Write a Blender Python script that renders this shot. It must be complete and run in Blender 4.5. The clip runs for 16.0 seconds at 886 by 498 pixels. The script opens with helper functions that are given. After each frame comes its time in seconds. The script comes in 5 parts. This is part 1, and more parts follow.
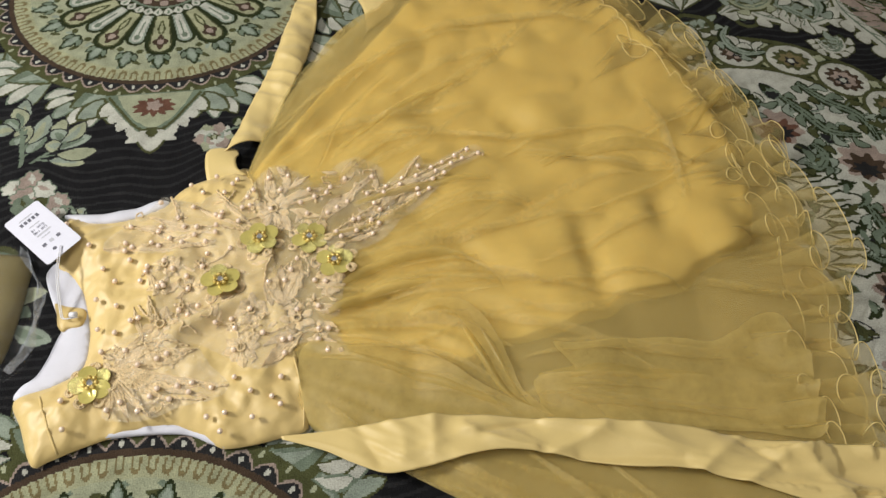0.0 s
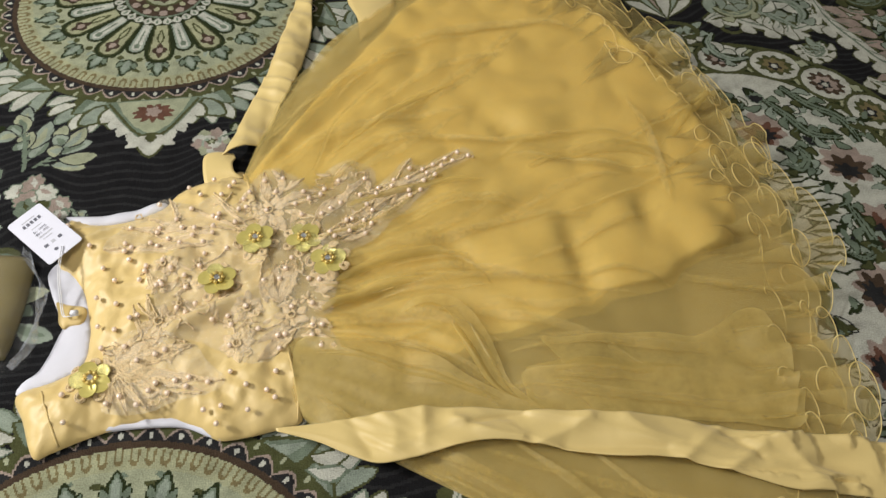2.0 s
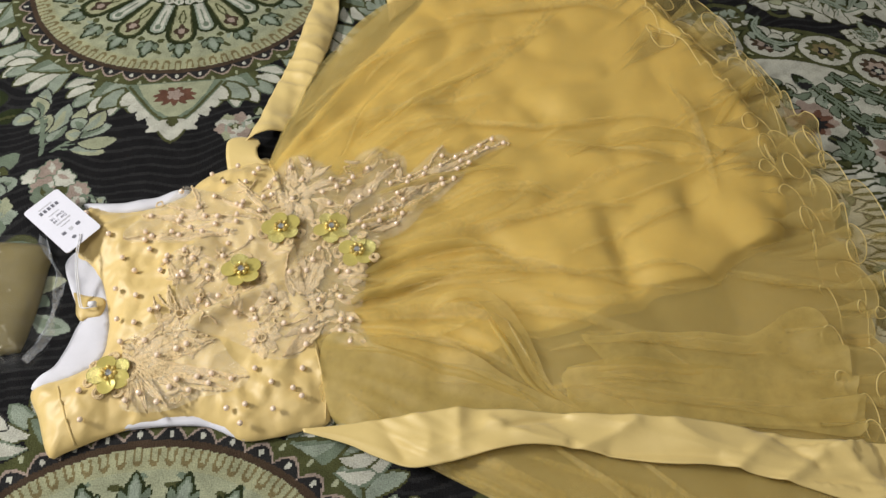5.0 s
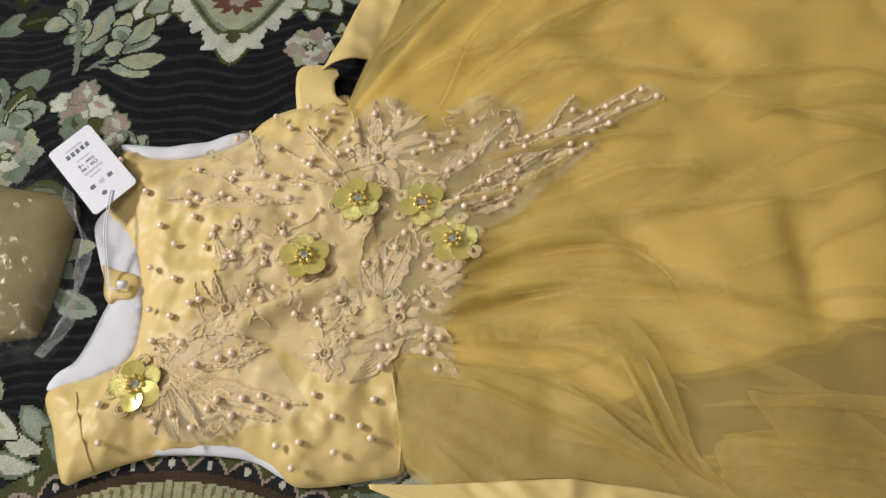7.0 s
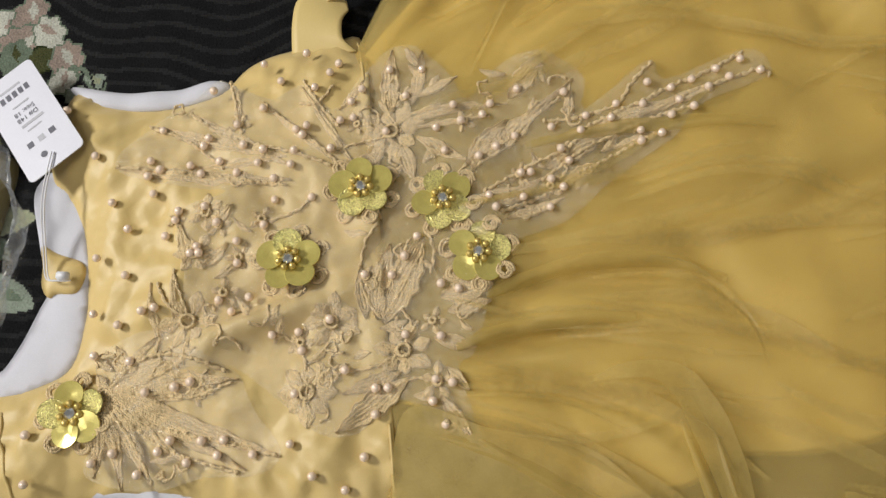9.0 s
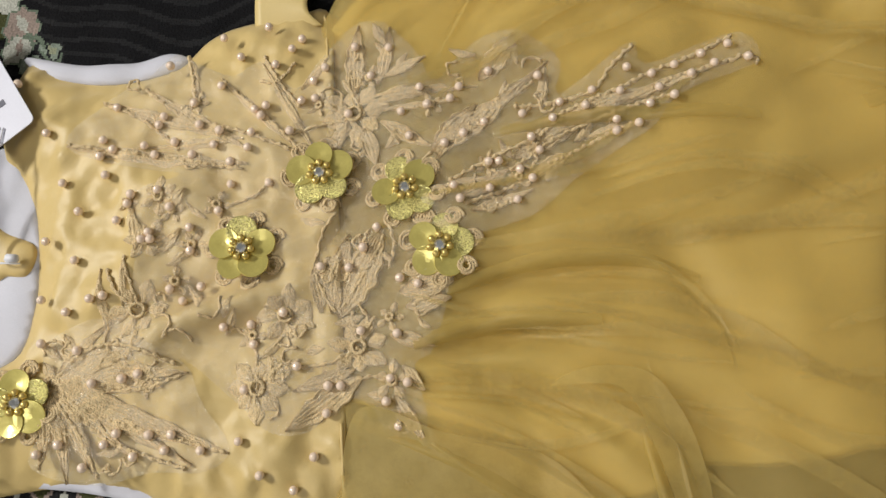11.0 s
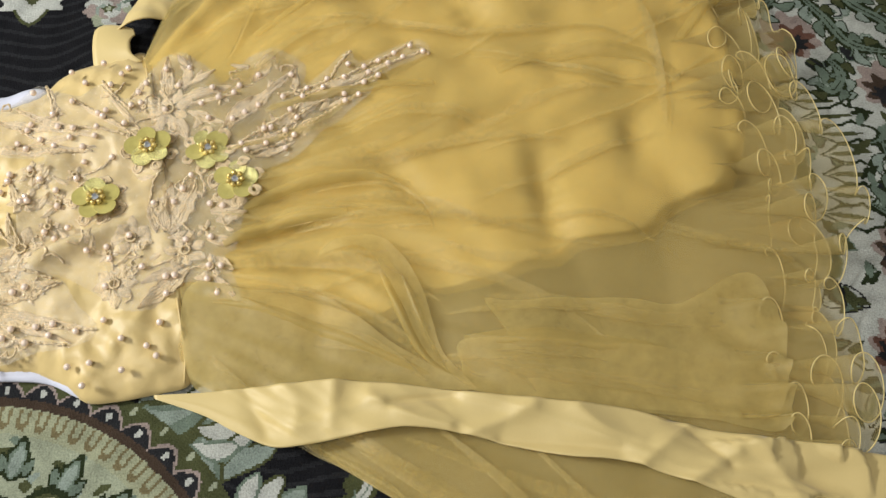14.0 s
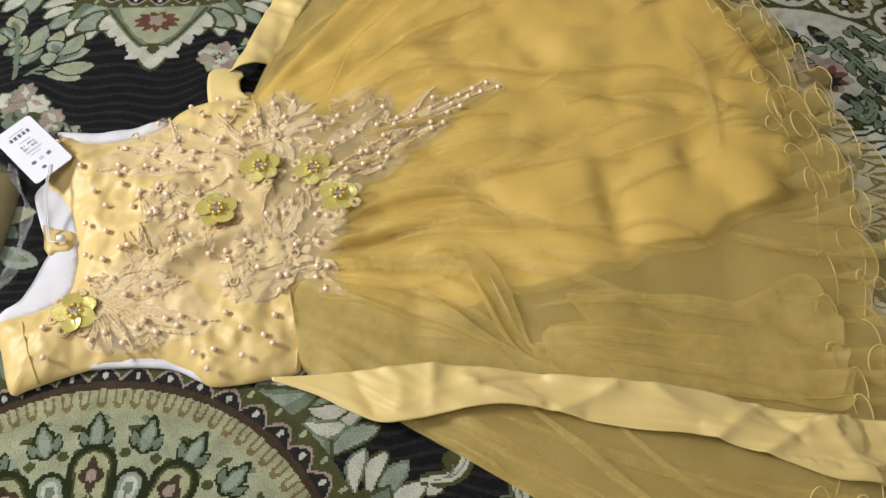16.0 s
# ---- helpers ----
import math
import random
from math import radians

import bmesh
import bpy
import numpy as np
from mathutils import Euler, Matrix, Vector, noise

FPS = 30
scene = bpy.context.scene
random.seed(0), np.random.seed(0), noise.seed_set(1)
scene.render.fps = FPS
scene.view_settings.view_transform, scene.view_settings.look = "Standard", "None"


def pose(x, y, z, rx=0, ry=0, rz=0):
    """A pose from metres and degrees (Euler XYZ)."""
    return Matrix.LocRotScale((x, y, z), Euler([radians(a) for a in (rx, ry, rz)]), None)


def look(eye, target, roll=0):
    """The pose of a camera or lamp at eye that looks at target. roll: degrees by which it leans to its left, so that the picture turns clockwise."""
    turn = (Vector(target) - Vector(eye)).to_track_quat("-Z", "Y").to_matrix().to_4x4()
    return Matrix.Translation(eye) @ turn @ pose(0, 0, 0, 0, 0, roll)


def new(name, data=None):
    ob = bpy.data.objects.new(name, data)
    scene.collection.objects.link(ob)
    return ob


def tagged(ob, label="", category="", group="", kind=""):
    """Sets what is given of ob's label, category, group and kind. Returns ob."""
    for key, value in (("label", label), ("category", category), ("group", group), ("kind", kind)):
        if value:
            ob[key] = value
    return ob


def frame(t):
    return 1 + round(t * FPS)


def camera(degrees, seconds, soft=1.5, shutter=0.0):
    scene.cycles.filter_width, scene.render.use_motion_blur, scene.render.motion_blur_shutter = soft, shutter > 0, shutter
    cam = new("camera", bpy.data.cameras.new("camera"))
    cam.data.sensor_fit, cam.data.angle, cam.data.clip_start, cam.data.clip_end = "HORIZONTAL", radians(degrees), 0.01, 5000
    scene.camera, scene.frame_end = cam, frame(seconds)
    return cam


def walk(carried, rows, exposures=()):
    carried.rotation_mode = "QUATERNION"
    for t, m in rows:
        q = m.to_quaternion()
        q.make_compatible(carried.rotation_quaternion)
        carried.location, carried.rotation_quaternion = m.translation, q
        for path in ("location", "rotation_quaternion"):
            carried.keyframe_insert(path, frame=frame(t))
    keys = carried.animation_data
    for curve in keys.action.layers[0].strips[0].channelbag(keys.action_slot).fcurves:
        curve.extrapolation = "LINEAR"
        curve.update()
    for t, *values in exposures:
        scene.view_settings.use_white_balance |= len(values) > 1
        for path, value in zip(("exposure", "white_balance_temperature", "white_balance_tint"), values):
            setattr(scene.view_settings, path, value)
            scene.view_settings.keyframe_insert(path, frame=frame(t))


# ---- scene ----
cam = camera(57.6, 16.0)
PATH = [
    (0, (0.069, -0.52, 0.706), (0.233, 0.659, -0.902), 3.4),
    (0.5, (0.076, -0.519, 0.706), (0.231, 0.656, -0.905), 3.0),
    (1, (0.078, -0.531, 0.712), (0.236, 0.651, -0.894), 3.1),
    (1.5, (0.077, -0.541, 0.714), (0.235, 0.656, -0.88), 2.9),
    (2, (0.077, -0.547, 0.717), (0.241, 0.657, -0.872), 3.0),
    (2.5, (0.081, -0.556, 0.719), (0.235, 0.659, -0.862), 2.4),
    (3, (0.073, -0.56, 0.721), (0.234, 0.667, -0.85), 2.5),
    (5.5, (0.061, -0.476, 0.66), (0.152, 0.668, -0.977), 1.8),
    (6, (0.062, -0.418, 0.632), (0.096, 0.645, -1.062), 0.6),
    (6.5, (0.066, -0.36, 0.608), (0.025, 0.609, -1.141), -1.8),
    (7, (0.05, -0.316, 0.582), (-0.054, 0.578, -1.204), -4.4),
    (7.5, (0.035, -0.27, 0.548), (-0.118, 0.524, -1.281), -7.0),
    (8, (0.035, -0.223, 0.515), (-0.118, 0.477, -1.352), -7.1),
    (8.5, (0.038, -0.196, 0.5), (-0.11, 0.454, -1.386), -6.9),
    (11, (0.067, -0.144, 0.476), (-0.105, 0.335, -1.459), -11.7),
    (11.5, (0.11, -0.138, 0.508), (-0.058, 0.377, -1.417), -11.1),
    (12, (0.143, -0.158, 0.551), (0.031, 0.493, -1.337), -4.7),
    (12.5, (0.148, -0.2, 0.59), (0.12, 0.554, -1.262), 1.8),
    (13, (0.145, -0.265, 0.618), (0.192, 0.55, -1.208), 6.0),
    (13.5, (0.141, -0.339, 0.63), (0.248, 0.508, -1.178), 8.1),
    (14, (0.149, -0.387, 0.639), (0.303, 0.467, -1.163), 8.8),
    (14.5, (0.139, -0.413, 0.641), (0.312, 0.47, -1.146), 8.3),
    (15, (0.098, -0.442, 0.653), (0.247, 0.519, -1.095), 7.4),
    (15.5, (0.089, -0.467, 0.659), (0.213, 0.543, -1.062), 6.2),
    (16, (0.085, -0.491, 0.664), (0.191, 0.568, -1.029), 4.5),
]
walk(cam, [(t, look(eye, (*target,), roll)) for t, eye, target, roll in PATH], [(0, -0.2, 6330, 10), (3.0, -0.2, 6330, 10), (5.5, -0.28, 6380, 10), (7.0, -0.48, 6430, 10), (8.5, -0.57, 6380, 10), (11.0, -0.6, 6330, 10), (12.5, -0.3, 5850, 10), (13.5, -0.13, 5800, 10), (14.5, -0.1, 6100, 10), (16.0, -0.16, 6330, 10)])

# ---- light: one room lamp off to the dress's shoulder side, an added fill, white room round it ----
world = bpy.data.worlds.new("room_air")
world.use_nodes = True
world.node_tree.nodes["Background"].inputs[0].default_value = (1.0, 0.95, 0.88, 1)
world.node_tree.nodes["Background"].inputs[1].default_value = 0.02
scene.world = world


def area_lamp(name, eye, target, sx, sy, watts, colour):
    data = bpy.data.lights.new(name, "AREA")
    data.shape, data.size, data.size_y, data.energy, data.color = "RECTANGLE", sx, sy, watts, colour
    ob = new(name, data)
    ob.matrix_world = look(eye, target)
    return ob


area_lamp("room_lamp", (-1.62, 0.08, 1.25), (0.1, 0.0, 0.0), 0.42, 0.22, 50, (1.0, 0.97, 0.90))
# broad soft fill added overhead to lift the shade, no fixture of the room
area_lamp("fill_lamp", (-0.6, -0.75, 2.0), (0.1, -0.05, 0.0), 0.9, 0.9, 16, (1.0, 0.97, 0.92))


# ---- materials ----
def material(name, colour, rough=0.6, metal=0.0, vary=0.15, scale=60.0, fine=900.0, bump=0.15, sheen=0.0, spec=0.5, depth=0.001, stretch=(1, 1, 1)):
    m = bpy.data.materials.new(name)
    m.use_nodes = True
    nt = m.node_tree
    p = nt.nodes["Principled BSDF"]
    co = nt.nodes.new("ShaderNodeTexCoord")
    mp = nt.nodes.new("ShaderNodeMapping")
    mp.inputs["Scale"].default_value = stretch
    nt.links.new(co.outputs["Object"], mp.inputs["Vector"])
    a, b = nt.nodes.new("ShaderNodeTexNoise"), nt.nodes.new("ShaderNodeTexNoise")
    a.inputs["Scale"].default_value, b.inputs["Scale"].default_value = scale, fine
    a.inputs["Detail"].default_value = 4
    for n in (a, b):
        nt.links.new(mp.outputs[0], n.inputs["Vector"])
    add = nt.nodes.new("ShaderNodeMath")
    add.operation = "ADD"
    nt.links.new(a.outputs[0], add.inputs[0])
    nt.links.new(b.outputs[0], add.inputs[1])
    ramp = nt.nodes.new("ShaderNodeMapRange")
    ramp.inputs["From Min"].default_value, ramp.inputs["From Max"].default_value = 0.7, 1.3
    ramp.inputs["To Min"].default_value, ramp.inputs["To Max"].default_value = 1 - vary, 1 + vary
    nt.links.new(add.outputs[0], ramp.inputs["Value"])
    mul = nt.nodes.new("ShaderNodeVectorMath")
    mul.operation = "SCALE"
    mul.inputs[0].default_value = colour
    nt.links.new(ramp.outputs[0], mul.inputs["Scale"])
    nt.links.new(mul.outputs[0], p.inputs["Base Color"])
    p.inputs["Roughness"].default_value, p.inputs["Metallic"].default_value = rough, metal
    p.inputs["Sheen Weight"].default_value, p.inputs["Specular IOR Level"].default_value = sheen, spec
    if bump:
        bp = nt.nodes.new("ShaderNodeBump")
        bp.inputs["Strength"].default_value, bp.inputs["Distance"].default_value = bump, depth
        nt.links.new(b.outputs[0], bp.inputs["Height"])
        nt.links.new(bp.outputs[0], p.inputs["Normal"])
    return m


def sheer(name, colour, cover, rough=0.5, gloss=0.08, fine=700.0, uneven=0.25, through_light=0.45, stretch=(1, 1, 1), coords="UV", crinkle=0.0, soft_shade=0.55):
    """Net or organza: threads that scatter light, holes that let it pass."""
    m = bpy.data.materials.new(name)
    m.use_nodes = True
    nt = m.node_tree
    nt.nodes.clear()
    N, L = nt.nodes.new, nt.links.new
    out, hole, dif, tra, glo = N("ShaderNodeOutputMaterial"), N("ShaderNodeBsdfTransparent"), N("ShaderNodeBsdfDiffuse"), N("ShaderNodeBsdfTranslucent"), N("ShaderNodeBsdfGlossy")
    dif.inputs[0].default_value = tra.inputs[0].default_value = (*colour, 1)
    glo.inputs[0].default_value, glo.inputs["Roughness"].default_value = (1, 0.95, 0.8, 1), rough
    m1, m2, m3 = N("ShaderNodeMixShader"), N("ShaderNodeMixShader"), N("ShaderNodeMixShader")
    m1.inputs[0].default_value, m2.inputs[0].default_value = through_light, gloss
    # fibres scatter alike to all sides, so folds shade softly: the normal leans upward
    geo, lean, unit = N("ShaderNodeNewGeometry"), N("ShaderNodeVectorMath"), N("ShaderNodeVectorMath")
    lean.operation, unit.operation = "MULTIPLY_ADD", "NORMALIZE"
    lean.inputs[1].default_value, lean.inputs[2].default_value = (soft_shade, soft_shade, soft_shade), (0, 0, 1 - soft_shade)
    L(geo.outputs["Normal"], lean.inputs[0]), L(lean.outputs[0], unit.inputs[0])
    L(unit.outputs[0], dif.inputs["Normal"])
    L(dif.outputs[0], m1.inputs[1]), L(tra.outputs[0], m1.inputs[2])
    L(m1.outputs[0], m2.inputs[1]), L(glo.outputs[0], m2.inputs[2])
    co, mp, a, b, add, rng = N("ShaderNodeTexCoord"), N("ShaderNodeMapping"), N("ShaderNodeTexNoise"), N("ShaderNodeTexNoise"), N("ShaderNodeMath"), N("ShaderNodeMapRange")
    mp.inputs["Scale"].default_value = stretch
    a.inputs["Scale"].default_value, b.inputs["Scale"].default_value, a.inputs["Detail"].default_value = 14, fine, 5
    add.operation = "ADD"
    L(co.outputs[coords], mp.inputs[0]), L(mp.outputs[0], a.inputs["Vector"]), L(co.outputs["Object"], b.inputs["Vector"])
    L(a.outputs[0], add.inputs[0]), L(b.outputs[0], add.inputs[1]), L(add.outputs[0], rng.inputs["Value"])
    rng.inputs["From Min"].default_value, rng.inputs["From Max"].default_value = 0.7, 1.3
    rng.inputs["To Min"].default_value, rng.inputs["To Max"].default_value = cover - uneven * cover, min(1.0, cover + uneven * cover)
    if crinkle:
        bp = N("ShaderNodeBump")
        bp.inputs["Strength"].default_value, bp.inputs["Distance"].default_value = crinkle, 0.002
        L(b.outputs[0], bp.inputs["Height"]), L(bp.outputs[0], glo.inputs["Normal"])
    L(rng.outputs[0], m3.inputs[0]), L(hole.outputs[0], m3.inputs[1]), L(m2.outputs[0], m3.inputs[2]), L(m3.outputs[0], out.inputs[0])
    return m


SATIN = material("satin", (0.61, 0.452, 0.18), 0.46, 0, 0.06, 30, 1800, 0.12, 0.15, 0.45)
SASH = material("sash_satin", (0.63, 0.48, 0.19), 0.5, 0, 0.06, 25, 1800, 0.1, 0.15, 0.5)
LINING_YELLOW = material("skirt_lining", (0.90, 0.695, 0.20), 0.5, 0, 0.07, 22, 1500, 0.1, 0.1, 0.35)
LINING_WHITE = material("white_lining", (0.60, 0.60, 0.67), 0.75, 0, 0.05, 60, 1500, 0.15)
TULLE = sheer("tulle", (0.80, 0.63, 0.23), 0.28, uneven=0.13, gloss=0.04, fine=2800.0, stretch=(4, 0.5, 1))
TULLE_BACK = sheer("tulle_gathered", (0.76, 0.59, 0.225), 0.6, uneven=0.10, gloss=0.03, fine=2800.0, stretch=(4, 0.5, 1))
CORD = material("hem_thread", (0.72, 0.58, 0.25), 0.45, 0, 0.1, 80, 900, 0.1)
LACE = material("embroidery_thread", (0.92, 0.695, 0.375), 0.5, 0, 0.2, 300, 1500, 0.85, 0.2, 0.4, 0.002)
# stitches: small rounded cells of thread, the shade in the gaps put into the colour
nt = LACE.node_tree
cells, gaps, shade = nt.nodes.new("ShaderNodeTexVoronoi"), nt.nodes.new("ShaderNodeMapRange"), nt.nodes.new("ShaderNodeVectorMath")
cells.inputs["Scale"].default_value = 1150
nt.links.new(nt.nodes["Texture Coordinate"].outputs["Object"], cells.inputs["Vector"])
gaps.inputs["From Min"].default_value, gaps.inputs["From Max"].default_value = 0.15, 0.75
gaps.inputs["To Min"].default_value, gaps.inputs["To Max"].default_value = 1.05, 0.70
shade.operation = "SCALE"
pr = nt.nodes["Principled BSDF"]
nt.links.new(cells.outputs["Distance"], gaps.inputs["Value"])
nt.links.new(pr.inputs["Base Color"].links[0].from_socket, shade.inputs[0])
nt.links.new(gaps.outputs[0], shade.inputs["Scale"])
nt.links.new(shade.outputs[0], pr.inputs["Base Color"])
nt.links.new(gaps.outputs[0], nt.nodes["Bump"].inputs["Height"])
ORGANZA = sheer("organza", (1.0, 0.90, 0.76), 0.19, 0.22, 0.4, 1100, 0.6, 0.25, (22, 22, 22), "Object", 0.7, 1.0)
PEARL = material("pearl", (0.92, 0.73, 0.58), 0.18, 0.15, 0.05, 200, 900, 0, 0, 0.8)
PEARL.node_tree.nodes["Principled BSDF"].inputs["Coat Weight"].default_value = 0.8
PEARL.node_tree.nodes["Principled BSDF"].inputs["Coat Roughness"].default_value = 0.06
GOLD_BEAD = material("gold_bead", (0.72, 0.55, 0.18), 0.25, 0.7, 0.05, 200, 900, 0)
SEQUIN = material("sequin", (0.70, 0.60, 0.18), 0.2, 0.45, 0.12, 300, 2600, 0.05, 0, 0.8)
GLITTER = material("glitter_sequin", (0.76, 0.68, 0.24), 0.2, 0.5, 0.6, 700, 1500, 1.0, 0, 0.9)
BAGGED = material("bagged_cloth", (0.155, 0.122, 0.042), 0.7, 0, 0.15, 40, 900, 0.1)
CARD = material("card", (0.64, 0.64, 0.73), 0.45, 0, 0.03, 40, 900, 0.05)
INK = material("ink", (0.10, 0.10, 0.13), 0.6, 0, 0.1, 60, 900, 0)
INK_PALE = material("faded_ink", (0.42, 0.42, 0.47), 0.6, 0, 0.1, 60, 900, 0)
PLASTER = material("plaster", (0.75, 0.73, 0.68), 0.9, 0, 0.04, 3, 60, 0.2)
FLOOR = material("cement_floor", (0.30, 0.29, 0.27), 0.7, 0, 0.12, 4, 120, 0.2)

STONE = bpy.data.materials.new("rhinestone")
STONE.use_nodes = True
p = STONE.node_tree.nodes["Principled BSDF"]
p.inputs["Base Color"].default_value, p.inputs["Roughness"].default_value, p.inputs["Metallic"].default_value = (0.88, 0.92, 1.0, 1), 0.05, 0.9
FILM = sheer("clear_film", (0.75, 0.78, 0.82), 0.035, 0.25, 0.35, 60, 0.8, 0.2, (18, 18, 18), "Object", 0.8, 1.0)
FILM_EDGE = sheer("gathered_film", (0.62, 0.66, 0.74), 0.34, 0.25, 0.2, 60, 0.6, 0.2, (40, 40, 40), "Object")


# ---- mesh helpers ----
def part(name, bm, mat, parent=None, label="", smooth=True):
    me = bpy.data.meshes.new(name)
    bm.to_mesh(me)
    bm.free()
    return hang(name, me, mat, parent, label, smooth)


def hang(name, me, mat, parent=None, label="", smooth=True):
    if mat and not me.materials:
        me.materials.append(mat)
    if smooth:
        me.polygons.foreach_set("use_smooth", [True] * len(me.polygons))
    ob = new(name, me)
    ob.parent = parent
    if label:
        tagged(ob, label)
    return ob


def spline(pts, n, closed=False):
    """n points evenly along a Catmull-Rom curve through pts."""
    P = np.array(pts, float)
    k = len(P)
    out = []
    segs = k if closed else k - 1
    for i in range(segs):
        if closed:
            p0, p1, p2, p3 = P[(i - 1) % k], P[i], P[(i + 1) % k], P[(i + 2) % k]
        else:
            p0, p1, p2, p3 = P[max(i - 1, 0)], P[i], P[i + 1], P[min(i + 2, k - 1)]
        for s in np.linspace(0, 1, 16, endpoint=False):
            out.append(0.5 * (2 * p1 + (p2 - p0) * s + (2 * p0 - 5 * p1 + 4 * p2 - p3) * s**2 + (3 * p1 - p0 - 3 * p2 + p3) * s**3))
    out.append(P[0] if closed else P[-1])
    out = np.array(out)
    d = np.r_[0, np.cumsum(np.linalg.norm(np.diff(out, axis=0), axis=1))]
    want = np.linspace(0, d[-1], n, endpoint=not closed)
    return np.stack([np.interp(want, d, out[:, j]) for j in range(P.shape[1])], 1)


def wob(x, y, z=0.0, s=1.0):
    return noise.noise(Vector((x * s, y * s, z)))


def edge_distance(x, y, loop):
    a, b = loop, np.roll(loop, -1, 0)
    d = b - a
    t = np.clip(((x - a[:, 0]) * d[:, 0] + (y - a[:, 1]) * d[:, 1]) / np.maximum((d**2).sum(1), 1e-12), 0, 1)
    return math.sqrt(((a[:, 0] + t * d[:, 0] - x) ** 2 + (a[:, 1] + t * d[:, 1] - y) ** 2).min())


def inside(x, y, loop):
    a, b = loop, np.roll(loop, -1, 0)
    cross = (a[:, 1] > y) != (b[:, 1] > y)
    xs = a[:, 0] + (y - a[:, 1]) * (b[:, 0] - a[:, 0]) / np.where(np.abs(b[:, 1] - a[:, 1]) < 1e-12, 1e-12, b[:, 1] - a[:, 1])
    return bool((cross & (x < xs)).sum() % 2)


def cloth_patch(loop, step, height, floor_z=None):
    """A piece of cloth with the outline loop, whose height is height(x, y, distance to the edge); its rim turns down to floor_z."""
    from mathutils.geometry import delaunay_2d_cdt
    n = len(loop)
    pts = [Vector(p) for p in loop]
    lo, hi = loop.min(0), loop.max(0)
    row = 0
    y = lo[1]
    while y < hi[1]:
        x = lo[0] + (step / 2 if row % 2 else 0)
        while x < hi[0]:
            if inside(x, y, loop) and edge_distance(x, y, loop) > step * 0.5:
                pts.append(Vector((x, y)))
            x += step
        y += step * 0.87
        row += 1
    co, _, faces, *_ = delaunay_2d_cdt(pts, [], [list(range(n))], 1, 1e-7)
    bm = bmesh.new()
    vs = [bm.verts.new((c.x, c.y, height(c.x, c.y, edge_distance(c.x, c.y, loop)))) for c in co]
    for f in faces:
        try:
            face = bm.faces.new([vs[i] for i in f])
            if face.normal.z < 0:
                face.normal_flip()
        except ValueError:
            pass
    bm.normal_update()
    for f in bm.faces:
        if f.normal.z < 0:
            f.normal_flip()
    if floor_z is not None:
        rim = [e for e in bm.edges if e.is_boundary]
        made = bmesh.ops.extrude_edge_only(bm, edges=rim)["geom"]
        for v in made:
            if isinstance(v, bmesh.types.BMVert):
                v.co.z = floor_z
    return bm


def tube(bm, pts, radius, sides=6):
    """A cord along pts (3D); radius may be a list."""
    P = [Vector(p) for p in pts]
    rings = []
    for i, c in enumerate(P):
        d = (P[min(i + 1, len(P) - 1)] - P[max(i - 1, 0)])
        d = d.normalized() if d.length > 1e-9 else Vector((1, 0, 0))
        side = d.cross(Vector((0, 0, 1)))
        side = side.normalized() if side.length > 1e-6 else Vector((0, 1, 0))
        up = side.cross(d)
        r = radius[i] if hasattr(radius, "__len__") else radius
        rings.append([bm.verts.new(c + (side * math.cos(a) + up * math.sin(a)) * r) for a in (2 * math.pi * k / sides for k in range(sides))])
    for a, b in zip(rings, rings[1:]):
        for k in range(sides):
            bm.faces.new((a[k], a[(k + 1) % sides], b[(k + 1) % sides], b[k]))
    for ring in (rings[0], rings[-1][::-1]):
        bm.faces.new(ring[::-1])


def thing(name, label, category, at=(0, 0, 0), group=""):
    ob = new(name)
    ob.location = at
    ob.empty_display_size = 0.02
    return tagged(ob, label, category, group)


def box_mesh(name, lo, hi, mat, parent=None, label=""):
    bm = bmesh.new()
    bmesh.ops.create_cube(bm, size=1, matrix=Matrix.Translation([(a + b) / 2 for a, b in zip(lo, hi)]) @ Matrix.Diagonal([b - a for a, b in zip(lo, hi)] + [1]))
    return part(name, bm, mat, parent, label, smooth=False)


# ---- the room ----
for name, lo, hi in (("wall_north", (-2.1, 2.0, 0), (2.4, 2.1, 2.7)), ("wall_south", (-2.1, -2.1, 0), (2.4, -2.0, 2.7)), ("wall_west", (-2.2, -2.1, 0), (-2.1, 2.1, 2.7)), ("wall_east", (2.4, -2.1, 0), (2.5, 2.1, 2.7))):
    tagged(box_mesh(name, lo, hi, PLASTER), "plain white plaster wall of the room", "wall", kind="structure")
tagged(box_mesh("ceiling", (-2.2, -2.1, 2.7), (2.5, 2.1, 2.8), PLASTER), "plain white plaster ceiling", "ceiling", kind="structure")
tagged(box_mesh("floor", (-2.2, -2.1, -0.15), (2.5, 2.1, -0.012), FLOOR), "plain grey cement floor under the carpet", "floor", kind="structure")

# ---- the carpet: a woven design, knot by knot ----
KNOT = 0.0016
U0, V0, NU, NV = -0.62, -0.70, 1180, 919
UU, VV = np.meshgrid(U0 + KNOT * (np.arange(NU) + 0.5), V0 + KNOT * (np.arange(NV) + 0.5))
COL = np.zeros((NV, NU), np.int16)
MOT = np.zeros((NV, NU), np.int16)
YARN = ["black", "cream", "pale", "sage", "green", "olive", "brown", "pink", "red", "white", "mist", "tan", "char"]
